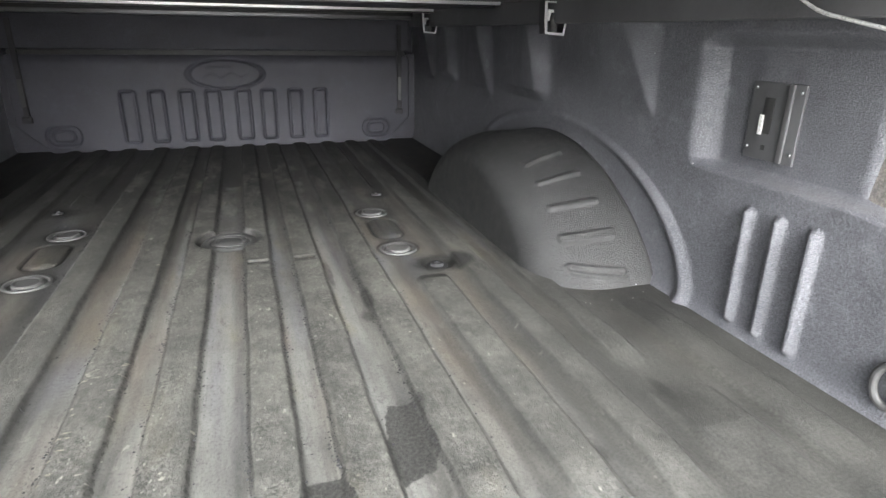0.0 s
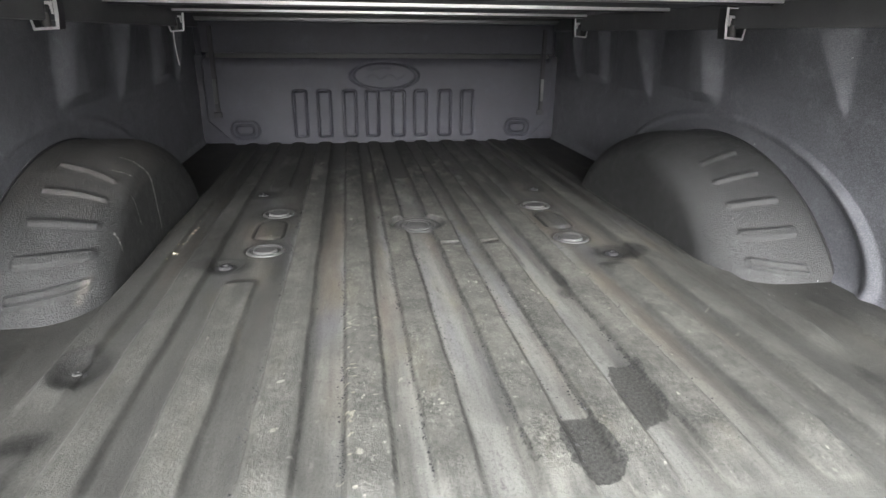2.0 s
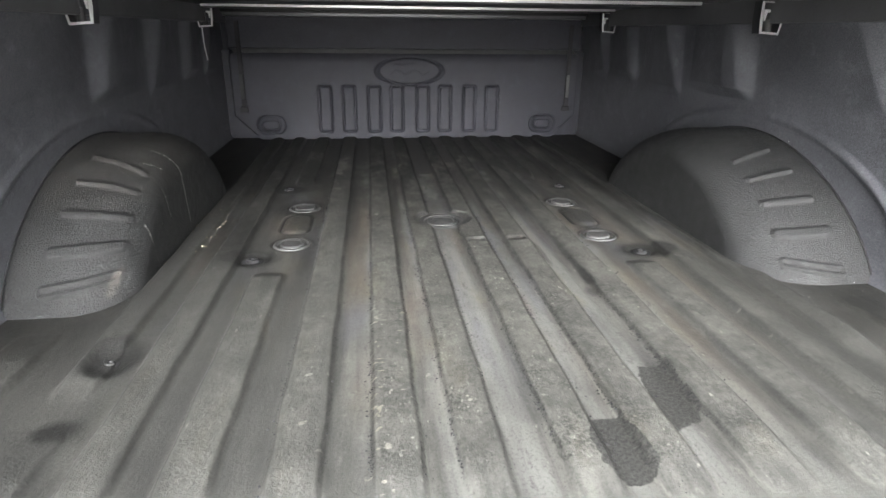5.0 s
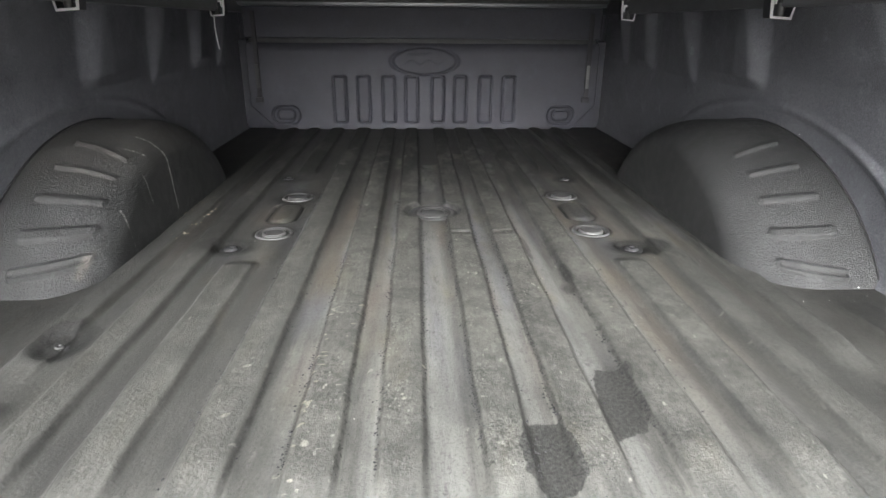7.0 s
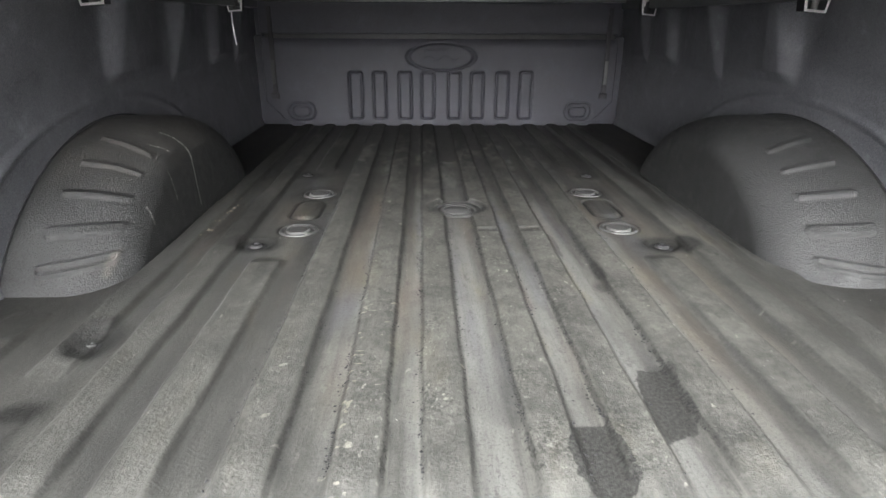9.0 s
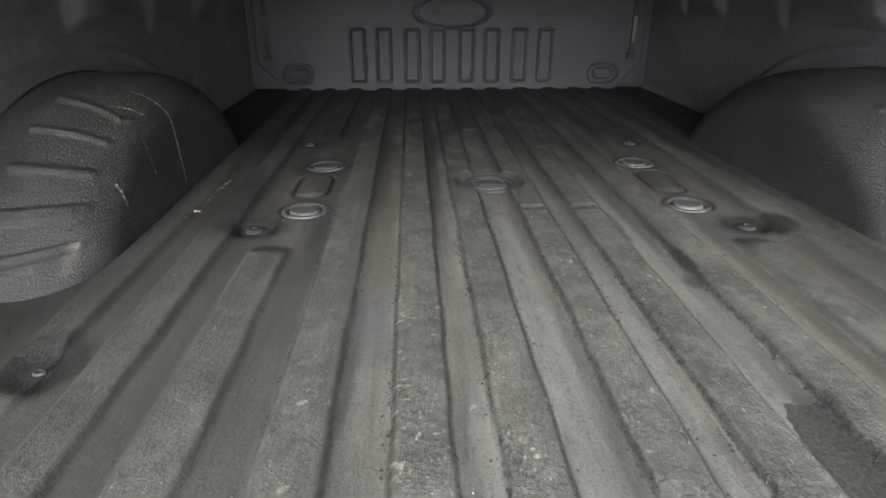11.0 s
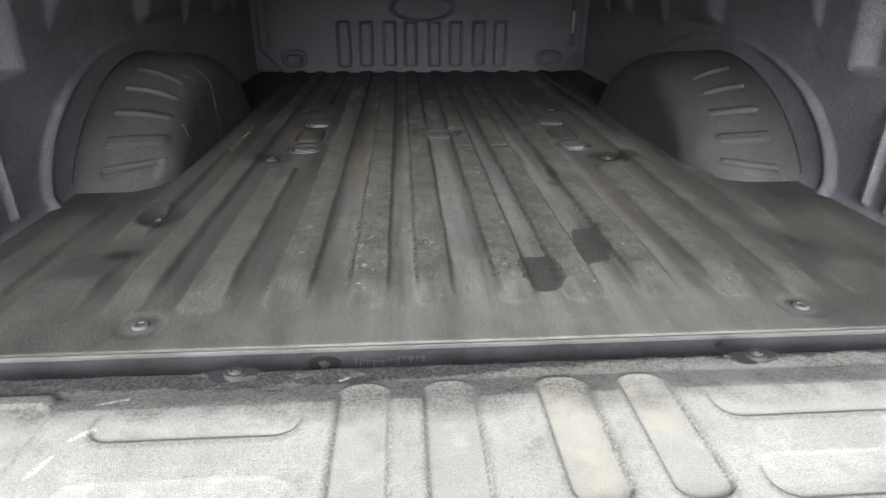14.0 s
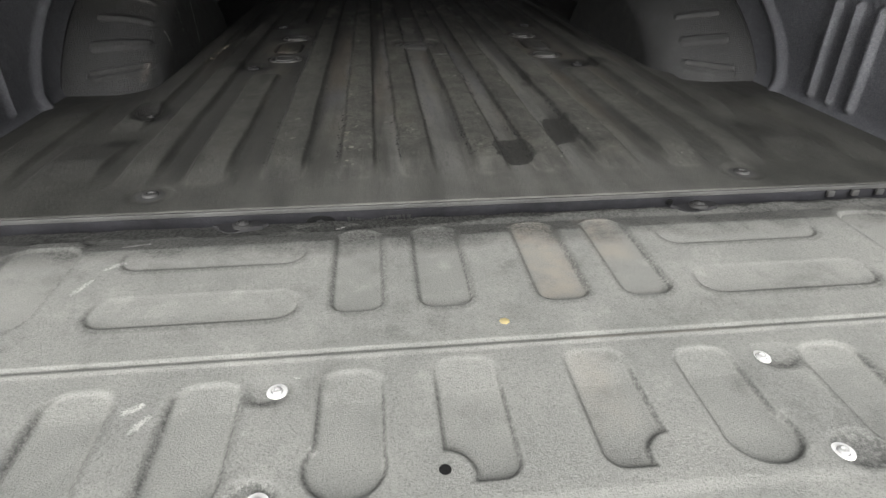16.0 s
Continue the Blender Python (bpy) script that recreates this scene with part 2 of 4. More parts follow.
    warm = nt.nodes.new("ShaderNodeMix")
    warm.data_type, warm.blend_type = "RGBA", "MULTIPLY"
    warm.inputs[0].default_value, warm.inputs[7].default_value = 1.0, (1.0, 1.0, 0.965, 1)
    nt.links.new(col, warm.inputs[6])
    nt.links.new(warm.outputs[2], bsdf.inputs["Base Color"])
    nt.links.new(blend(nt, raised, (0.6, 0.6, 0.6), (0.75, 0.75, 0.75)), bsdf.inputs["Roughness"])
    bsdf.inputs["Specular IOR Level"].default_value = 0.3
    tall = calc(nt, "MULTIPLY", calc(nt, "ADD", calc(nt, "ADD", speck, mid), lumps), ramp(nt, raised, 0.0, 1.0, 0.4, 1.0))
    bump(nt, bsdf, tall, 0.95, 0.0028)
    return mat


M_FLOOR = floor_material()
# One liner: walls lightened, arches and front darkened to carry light and shade.
M_LINER_LIT = liner_material("liner_lit", (0.074, 0.076, 0.085), (0.135, 0.137, 0.149), 0.5)
M_LINER_SHADED = liner_material("liner_shaded", (0.0145, 0.015, 0.0152), (0.033, 0.0335, 0.0332), 0.55, 300.0, 0.0046, 0.5, 0.62, 1.7)
M_SILL = plain("gritty_black_paint", (0.021, 0.021, 0.024), 0.8, 0.0, 75.0, 0.85, 0.003)
M_SILL.node_tree.nodes["Principled BSDF"].inputs["Specular IOR Level"].default_value = 0.25
M_LINER_SHADED_FRONT = liner_material("liner_shaded_front", (0.0112, 0.0115, 0.0182), (0.0210, 0.0212, 0.0320), 0.55, 330.0, 0.0015)
M_GATE = liner_material("gate_liner", (0.252, 0.255, 0.239), (0.360, 0.360, 0.334), 0.75, 620.0, 0.0010, 0.7, 0.22, 1.18)
M_GATE.node_tree.nodes["Principled BSDF"].inputs["Specular IOR Level"].default_value = 0.25
M_BLACK = plain("black_paint", (0.022, 0.022, 0.024), 0.4)
M_RAIL = plain("rail_plastic", (0.085, 0.085, 0.088), 0.5)
M_RUBBER = plain("black_rubber", (0.02, 0.02, 0.02), 0.6)
M_ALU = plain("aluminium", (0.75, 0.75, 0.74), 0.35, 0.6, 300.0, 0.1, 0.0001)
M_STEEL = plain("dull_steel", (0.075, 0.075, 0.073), 0.55, 0.2, 300.0, 0.6)
M_DULL = plain("greasy_steel", (0.024, 0.024, 0.0235), 0.8, 0.0, 260.0, 0.6, 0.0008)
M_ZINC = plain("bright_zinc", (0.8, 0.8, 0.78), 0.3, 0.3, 300.0, 0.1)
M_PUCK = plain("worn_cap", (0.046, 0.046, 0.045), 0.65, 0.0, 160.0, 0.45, 0.0008)
M_COVER = plain("cover_vinyl", (0.075, 0.075, 0.078), 0.45)
M_DIRTY = plain("dirty_grey_paint", (0.06, 0.06, 0.06), 0.6, 0.0, 90.0, 0.6, 0.0008)
M_SATIN = plain("satin_grey", (0.16, 0.16, 0.165), 0.35, 0.6, 200.0, 0.2)
M_WHITE = plain("white_paint", (0.78, 0.78, 0.76), 0.4, 0.0, 200.0, 0.06)
M_CAP = plain("scraped_cap", (0.085, 0.085, 0.083), 0.5, 0.3, 110.0, 0.85, 0.0012)
M_PLATE = plain("dusty_black_plate", (0.065, 0.066, 0.069), 0.5)
M_DRIP = plain("dried_drip", (0.046, 0.046, 0.044), 0.8, 0.0, 200.0, 0.4)
M_CRUMB = plain("dry_leaf", (0.165, 0.145, 0.108), 0.8, 0.0, 200.0, 0.4)
M_SOOT = plain("sooty_steel", (0.013, 0.013, 0.014), 0.8, 0.0, 160.0, 0.7, 0.001)
M_SCRAP = plain("pale_scrap", (0.040, 0.040, 0.039), 0.7)
M_GRIT = plain("pale_grit", (0.42, 0.41, 0.38), 0.8)
M_CHIP = plain("yellow_chip", (0.46, 0.38, 0.19), 0.7)
M_VOID = plain("black_hole", (0.004, 0.004, 0.004), 0.9)
M_GROUND = plain("pale_ground", (0.45, 0.44, 0.42), 0.9, 0.0, 40.0, 0.2)


# ---- shapes ----
def rr(u, v, cu, cv, hu, hv, r):
    """Distance to a rounded rectangle; inside it is negative."""
    du, dv = np.abs(u - cu) - hu + r, np.abs(v - cv) - hv + r
    return np.hypot(np.maximum(du, 0), np.maximum(dv, 0)) + np.minimum(np.maximum(du, dv), 0) - r


def press(d, w):
    """1 inside a shape, 0 outside it, with a soft side w wide."""
    t = np.clip(-d / w, 0, 1)
    return t * t * (3 - 2 * t)


def to_line(u, v, a, b, wide):
    """Distance to a stroke from a to b."""
    (x0, y0), (x1, y1) = a, b
    dx, dy = x1 - x0, y1 - y0
    k = np.clip(((u - x0) * dx + (v - y0) * dy) / (dx * dx + dy * dy), 0, 1)
    return np.hypot(u - x0 - k * dx, v - y0 - k * dy) - wide


def to_blob(u, v, cu, cv, ru, rv, turn=0.0):
    """Roughly the distance to a leaning ellipse."""
    c, s = math.cos(turn), math.sin(turn)
    a, b = (u - cu) * c + (v - cv) * s, (v - cv) * c - (u - cu) * s
    return (np.hypot(a / ru, b / rv) - 1) * min(ru, rv)


def sheet(name, pts, mat, parent=None, attrs=None, back=None, flip=False):
    """A grid of points (rows, columns, 3) as one mesh; back: how far its closed back lies off, as a vector."""
    nr, nc = pts.shape[:2]
    verts = pts.reshape(-1, 3)
    idx = np.arange(nr * nc).reshape(nr, nc)
    quads = np.stack([idx[:-1, :-1], idx[:-1, 1:], idx[1:, 1:], idx[1:, :-1]], -1).reshape(-1, 4)
    if flip:
        quads = quads[:, ::-1]
    faces = quads.tolist()
    if back is not None:
        ring = np.r_[idx[0, :], idx[1:, -1], idx[-1, -2::-1], idx[-2:0, 0]]
        low = verts[ring] + np.array(back)
        base = len(verts)
        verts = np.r_[verts, low]
        n = len(ring)
        for i in range(n):
            j = (i + 1) % n
            f = [int(ring[j]), int(ring[i]), base + i, base + j]
            faces.append(f[::-1] if flip else f)
        faces.append([base + i for i in (range(n) if flip else range(n - 1, -1, -1))])
    me = bpy.data.meshes.new(name)
    me.from_pydata(verts.tolist(), [], faces)
    me.polygons.foreach_set("use_smooth", [i < len(quads) for i in range(len(faces))])
    for key, values in (attrs or {}).items():
        at = me.attributes.new(key, "FLOAT", "POINT")
        at.data.foreach_set("value", np.r_[values.ravel(), np.ones(len(verts) - nr * nc)].astype(np.float32))
    me.materials.append(mat)
    me.update()
    ob = new(name, me)
    ob.parent = parent
    return ob


def part(name, bm, mat, parent=None, label="", smooth=True):
    me = bpy.data.meshes.new(name)
    bm.to_mesh(me)
    bm.free()
    if smooth:
        me.polygons.foreach_set("use_smooth", [True] * len(me.polygons))
        me.set_sharp_from_angle(angle=radians(35))
    me.materials.append(mat)
    ob = new(name, me)
    ob.parent = parent
    if label:
        ob["label"] = label
    return ob


def box_bm(lo, hi, bevel=0.0, bm=None):
    bm = bm or bmesh.new()
    made = bmesh.ops.create_cube(bm, size=1)["verts"]
    for v in made:
        v.co = Vector([a + (b - a) * (c + 0.5) for a, b, c in zip(lo, hi, v.co)])
    if bevel:
        edges = list({e for v in made for e in v.link_edges})
        bmesh.ops.bevel(bm, geom=edges, offset=bevel, segments=2, affect="EDGES", profile=0.6)
    return bm


def turned_bm(profile, steps=40, bm=None):
    """A body turned round z from (radius, height) pairs, from its middle out."""
    bm = bm or bmesh.new()
    rings = []
    for r, z in profile:
        if r < 1e-6:
            rings.append([bm.verts.new((0, 0, z))])
        else:
            rings.append([bm.verts.new((r * math.cos(math.tau * i / steps), r * math.sin(math.tau * i / steps), z)) for i in range(steps)])
    for a, b in zip(rings, rings[1:]):
        for i in range(steps):
            j = (i + 1) % steps
            if len(a) == 1:
                bm.faces.new((a[0], b[i], b[j]))
            elif len(b) == 1:
                bm.faces.new((a[i], b[0], a[j]))
            else:
                bm.faces.new((a[i], b[i], b[j], a[j]))
    return bm


def extruded_bm(outline, depth, bm=None):
    """An outline in x, z drawn out along y."""
    bm = bm or bmesh.new()
    front = [bm.verts.new((x, 0, z)) for x, z in outline]
    rear = [bm.verts.new((x, depth, z)) for x, z in outline]
    bm.faces.new(front)
    bm.faces.new(rear[::-1])
    n = len(outline)
    for i in range(n):
        j = (i + 1) % n
        bm.faces.new((front[j], front[i], rear[i], rear[j]))
    bmesh.ops.recalc_face_normals(bm, faces=bm.faces)
    return bm


# ---- the bed: sizes ----
Y_REAR, Y_FRONT, HALF, RISE = -0.256, 2.232, 0.85, 0.011

# ---- floor ----
STRIPS = [  # raised strips: inner x, outer x, rear y, front y; the same on both sides
    (0.030, 0.096, -0.17, 2.22), (0.132, 0.200, -0.17, 2.22), (0.252, 0.324, -0.17, 2.22), (0.374, 0.446, -0.17, 0.565),
    (0.374, 0.446, 1.31, 2.22), (0.487, 0.550, -0.17, 2.22), (0.580, 0.690, -0.17, 0.055), (0.712, 0.790, -0.17, 0.33), (0.588, 0.648, 0.10, 2.22),
]
xs, ys = np.linspace(-HALF, HALF, 661), np.linspace(Y_REAR, Y_FRONT + 0.09, 440)
X, Y = np.meshgrid(xs, ys)
A = np.abs(X)
valley = np.zeros_like(X)
for x0, x1, y0, y1 in STRIPS:
    d = rr(A, Y, (x0 + x1) / 2, (y0 + y1) / 2, (x1 - x0) / 2, (y1 - y0) / 2, 0.03)
    ramp_up = np.clip((Y - y0 + 0.005) / 0.12, 0, 1)
    ramp_up = ramp_up * ramp_up * (3 - 2 * ramp_up)
    ramp_down = np.clip((y1 - Y) / (0.05 if y1 > 0.5 else 0.11), 0, 1) * (1.0 if y1 > 0.5 else 0.75) if y1 in (0.565, 0.055, 0.33) else 1.0
    wavy = 0.0009 * np.sin(Y * 17 + x0 * 90) + 0.0007 * np.sin(Y * 41 + X * 13)
    valley = np.maximum(valley, press(d - 0.002 + wavy, 0.012) * ramp_up * ramp_down)
flat = np.maximum(press(np.hypot(X, Y - 0.896) - 0.084, 0.02), press(rr(A, Y, 0.40, 0.86, 0.090, 0.27, 0.05), 0.02))
valley *= 1 - flat
bridge = press(np.minimum(rr(X, Y, 0.063, 0.713, 0.026, 0.013, 0.005), rr(X, Y, 0.164, 0.715, 0.026, 0.013, 0.005)), 0.006)
valley *= 1 - 0.45 * bridge
pill = rr(A, Y, 0.390, 0.900, 0.028, 0.074, 0.028)
valley = np.maximum(valley, 0.30 * press(pill - 0.004, 0.016))
dent = press(np.hypot((A - 0.60) / 0.8, (Y - 0.217) / 1.1) - 0.056, 0.035)
dent = dent * np.where(X < 0, 0.65, 0.1)
for bx, by in ((-0.462, 0.647), (0.447, 0.623)):
    dent = np.maximum(dent, 0.7 * press(np.hypot(X - bx, Y - by) - 0.042, 0.02))
dish = press(np.hypot(A - 0.479, Y + 0.190) - 0.038, 0.010)
Z = RISE * valley * (1 - dent) - 0.010 * dent - 0.0022 * dish
Z -= 0.006 * press(np.abs(pill - 0.010) - 0.007, 0.007)
crust = np.clip((0.36 - A) / 0.14, 0, 1) * np.clip((1.7 - Y) / 0.6, 0.3, 1)
rust = np.zeros_like(X)
for cx, half, y0, y1, k in ((0.349, 0.030, -0.1, 1.3, 0.8), (0.466, 0.026, 0.1, 1.1, 0.7), (-0.226, 0.030, 0.25, 1.4, 0.75), (0.575, 0.022, 0.2, 1.2, 0.5), (-0.114, 0.020, 0.1, 0.9, 0.5), (0.226, 0.030, 0.55, 1.5, 0.5)):
    rust = np.maximum(rust, k * press(np.abs(X - cx) - half, 0.018) * np.clip((Y - y0) / 0.25, 0, 1) * np.clip((y1 - Y) / 0.3, 0, 1))
foot = np.clip(1 - np.abs(valley - 0.06) / 0.06, 0, 1)
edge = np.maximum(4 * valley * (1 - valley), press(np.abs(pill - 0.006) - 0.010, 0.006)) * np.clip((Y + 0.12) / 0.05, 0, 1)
valley = np.clip(valley * 2 - 0.8, 0, 1) * np.clip((Y + 0.15) / 0.05, 0, 1)
Z -= 0.004 * press(np.hypot(A - 0.385, np.minimum(np.abs(Y - 0.740), np.abs(Y - 1.053))) - 0.052, 0.008)
Z -= 0.005 * press(np.hypot(X, Y - 0.896) - 0.074, 0.008)
stain = np.full_like(X, 1.0)
STAINS = [  # outlines of two dark damp patches
    [(0.091, -0.003), (0.135, -0.003), (0.146, -0.045), (0.148, -0.092), (0.128, -0.125), (0.097, -0.128), (0.079, -0.093), (0.075, -0.053)],
    [(0.215, 0.121), (0.238, 0.115), (0.269, 0.127), (0.256, 0.064), (0.259, 0.011), (0.242, -0.021), (0.199, -0.037), (0.192, -0.001), (0.201, 0.056)],
]
for outline in STAINS:
    near, inside = np.full_like(X, 9.0), np.zeros_like(X, bool)
    for (x0, y0), (x1, y1) in zip(outline, outline[1:] + outline[:1]):
        near = np.minimum(near, to_line(X, Y, (x0, y0), (x1, y1), 0.0))
        cross = ((y0 > Y) != (y1 > Y)) & (X < (x1 - x0) * (Y - y0) / (y1 - y0 + 1e-9) + x0)
        inside ^= cross
    stain = np.minimum(stain, np.where(inside, -near, near))
grease_shade = np.zeros_like(X)
SMEARS_SHADE = [  # middle, half sizes and strength of soft greasy smears and spots of painted shade
    (-0.472, 0.645, 0.100, 0.075, 1.0), (0.448, 0.622, 0.085, 0.070, 0.95), (0.492, 0.612, 0.055, 0.065, 1.0), (-0.456, 1.266, 0.085, 0.075, 0.95), (0.438, 1.242, 0.070, 0.060, 0.8),
    (-0.598, 0.230, 0.062, 0.085, 1.0), (-0.600, 0.045, 0.050, 0.040, 0.75), (0.612, 0.045, 0.016, 0.050, 0.6), (0.256, 0.465, 0.016, 0.075, 0.7), (0.245, 0.40, 0.022, 0.035, 0.6),
    (-0.405, 0.47, 0.020, 0.10, 0.5), (-0.345, 0.62, 0.02, 0.16, 0.4), (-0.245, 1.15, 0.012, 0.3, 0.5), (-0.115, 1.25, 0.012, 0.25, 0.5), (0.205, 0.62, 0.010, 0.12, 0.5), (0.79, 0.01, 0.02, 0.04, 0.5), (0.449, -0.055, 0.019, 0.023, 0.45),
    (-0.385, 0.746, 0.095, 0.095, 0.55), (-0.385, 1.048, 0.11, 0.12, 0.75), (0.385, 0.746, 0.085, 0.080, 0.5), (0.385, 1.048, 0.10, 0.10, 0.6), (0.0, 0.904, 0.10, 0.09, 0.3), (-0.53, 0.80, 0.09, 0.35, 0.6), (-0.40, 1.5, 0.10, 0.35, 0.6), (0.42, 1.5, 0.12, 0.4, 0.6), (0.52, 0.85, 0.05, 0.2, 0.4), (0.17, 1.25, 0.05, 0.3, 0.4), (0.30, 1.15, 0.03, 0.25, 0.5)]
for cx, cy, ru, rv, k in SMEARS_SHADE:
    grease_shade = np.maximum(grease_shade, k * press(np.hypot((X - cx) / ru, (Y - cy) / rv) - 1, 0.7))
# painted shade: floor darkens to the front and in the far sides
grease_shade = np.maximum(grease_shade, np.maximum(0.80 * np.clip((Y - 1.55) / 0.55, 0, 1), 0.62 * np.clip((A - 0.42) / 0.14, 0, 1) * np.clip((Y - 0.85) / 0.4, 0, 1)))
for p, q in (((0.680, 0.032), (0.704, 0.034)), ((0.700, 0.028), (0.709, -0.012)), ((0.706, -0.02), (0.703, -0.06)), ((0.676, -0.068), (0.668, -0.106)), ((0.698, -0.07), (0.703, -0.09)), ((0.78, 0.03), (0.79, -0.01))):
    stain = np.minimum(stain, to_line(X, Y, p, q, 0.0) + 0.0012)
# shade painted round each arch's foot, with a dark joint line
for side, inner in ((1, 0.607), (-1, 0.647)):
    foot_line = [(0.868, 0.378), (0.76, 0.378), (0.70, 0.405), (0.655, 0.455), (inner + 0.008, 0.52), (inner, 0.60), (inner, 1.20)]
    for (x0, y0), (x1, y1) in zip(foot_line, foot_line[1:]):
        near = to_line(X, Y, (side * x0, y0), (side * x1, y1), 0.0)
        stain = np.minimum(stain, near - 0.004)
        grease_shade = np.maximum(grease_shade, 0.7 * press(near - 0.035, 0.035))
chip = np.full_like(X, 1.0)
rnd = random.Random(4)
for cx, cy, ru in ((0.488, 0.284, 0.006), (0.487, 0.190, 0.006), (-0.291, 0.13, 0.008), (-0.287, 0.016, 0.007), (0.631, 0.203, 0.004)):
    chip = np.minimum(chip, to_blob(X, Y, cx, cy, ru, 0.0035, 0.5))
chip = np.minimum(chip, to_line(X, Y, (-0.437, -0.135), (-0.428, -0.182), 0.0010))
for i in range(62):
    near_arch = i < 14
    cx, cy = (rnd.uniform(-0.64, -0.56), rnd.uniform(0.69, 1.0)) if near_arch else (-0.187 + rnd.gauss(0, 0.006) + rnd.choice((0, 0, 0, 0.035)), rnd.uniform(-0.12, 0.36))
    chip = np.minimum(chip, to_blob(X, Y, cx, cy, rnd.uniform(0.002, 0.006), rnd.uniform(0.0012, 0.003), rnd.uniform(-0.6, 0.6)))
for i in range(20):
    x0, x1, y0, y1 = rnd.choice(STRIPS[:4])
    chip = np.minimum(chip, to_blob(X, Y, rnd.choice((-1, 1)) * rnd.uniform(x0, x1), rnd.uniform(-0.1, 0.9), rnd.uniform(0.002, 0.005), rnd.uniform(0.0015, 0.004), rnd.uniform(-0.8, 0.8)))
for cx, half, y0 in ((-0.227, 0.026, 1.685), (-0.122, 0.016, 1.62), (0.0, 0.031, 1.455), (0.130, 0.028, 1.645)):
    stain = np.minimum(stain, rr(X, Y, cx, 2.3, half, 2.3 - y0, half))
    grease_shade = np.maximum(grease_shade, press(rr(X, Y, cx, 2.3, half + 0.004, 2.3 - y0, half), 0.006))
# floor darker towards the left and the outer rear
dark_sides = np.maximum(0.70 * np.clip((-X - 0.14) / 0.36, 0, 1) * np.clip((1.0 - Y) / 0.5, 0, 1), 0.85 * np.clip((np.abs(X) - 0.365) / 0.20, 0, 1) * np.clip((0.75 - Y) / 0.3, 0, 1))
# outer floor beside walls and arches darker
grease_shade = np.maximum(grease_shade, 0.55 * np.clip((A - 0.58) / 0.12, 0, 1) * np.clip((Y - 0.08) / 0.2, 0, 1))
# far strips' slopes: shade put into the colour
grease_shade = np.maximum(grease_shade, 0.72 * edge * np.clip((Y - 0.75) / 0.45, 0, 1))
# dark rims round pill, pucks, cap and bridges
grease_shade = np.maximum(grease_shade, 0.85 * press(np.abs(pill - 0.009) - 0.007, 0.006))
grease_shade = np.maximum(grease_shade, 0.8 * press(np.abs(np.hypot(A - 0.385, np.minimum(np.abs(Y - 0.740), np.abs(Y - 1.053))) - 0.050) - 0.006, 0.006))
grease_shade = np.maximum(grease_shade, 0.6 * press(np.abs(np.hypot(X, Y - 0.896) - 0.073) - 0.006, 0.006))
for cx in (0.063, 0.164):
    grease_shade = np.maximum(grease_shade, 0.8 * press(np.abs(rr(X, Y, cx, 0.713, 0.034, 0.018, 0.008)) - 0.003, 0.004))
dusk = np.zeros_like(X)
DUSK = [  # shade painted on channels and slopes: from x, to x, strength
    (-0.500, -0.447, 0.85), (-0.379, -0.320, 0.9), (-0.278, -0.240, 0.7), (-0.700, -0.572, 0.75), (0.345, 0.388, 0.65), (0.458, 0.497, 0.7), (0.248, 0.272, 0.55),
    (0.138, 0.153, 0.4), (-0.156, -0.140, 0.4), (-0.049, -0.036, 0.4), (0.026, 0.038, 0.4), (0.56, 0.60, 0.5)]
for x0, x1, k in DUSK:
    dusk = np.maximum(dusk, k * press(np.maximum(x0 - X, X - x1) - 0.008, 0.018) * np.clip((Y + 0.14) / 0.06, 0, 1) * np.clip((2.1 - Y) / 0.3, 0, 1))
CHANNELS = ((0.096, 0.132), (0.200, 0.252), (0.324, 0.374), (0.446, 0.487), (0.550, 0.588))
# outer sides of the far channels get painted shade too
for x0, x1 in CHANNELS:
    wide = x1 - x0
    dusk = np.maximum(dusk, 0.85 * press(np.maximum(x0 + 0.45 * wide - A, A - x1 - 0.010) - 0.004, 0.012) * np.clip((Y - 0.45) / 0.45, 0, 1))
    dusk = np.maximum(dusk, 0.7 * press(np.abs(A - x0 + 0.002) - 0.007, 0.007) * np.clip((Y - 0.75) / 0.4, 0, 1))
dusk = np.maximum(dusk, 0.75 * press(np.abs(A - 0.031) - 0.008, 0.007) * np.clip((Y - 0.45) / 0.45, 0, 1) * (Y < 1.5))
# floor darkened in blotches towards the front
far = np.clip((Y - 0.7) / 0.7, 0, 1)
apron = 0.75 * np.clip((-0.122 - Y) / 0.06, 0, 1) * (1 - 0.75 * np.clip((A - 0.42) / 0.2, 0, 1))
deep = np.clip((Y + 0.02) / 0.35, 0, 1)
pale = np.zeros_like(X)
for x0, x1, k in ((-0.032, 0.014, 1.0), (0.094, 0.122, 1.0), (0.196, 0.230, 1.0), (0.322, 0.352, 0.8), (-0.112, -0.090, 0.9), (-0.215, -0.190, 0.8), (0.446, 0.470, 0.5), (-0.335, -0.312, 0.35)):
    pale = np.maximum(pale, k * press(np.maximum(x0 - X, X - x1) - 0.006, 0.014) * np.clip((1.9 - Y) / 0.5, 0.2, 1) * (0.75 + 0.25 * np.clip(Y / 0.3, 0, 1)))
floor = sheet("floor", np.stack([X, Y, Z], -1), M_FLOOR, attrs={"apron": apron, "deep": deep, "pale": pale, "far": far, "dusk": dusk, "valley": valley, "stain": stain, "dark_sides": dark_sides, "chip": chip, "edge": edge, "foot": foot, "crust": crust, "grease_shade": grease_shade, "rust": rust}, back=(0, 0, -0.03))
tagged(floor, "worn dusty grey ribbed steel truck bed floor", "floor", kind="structure")

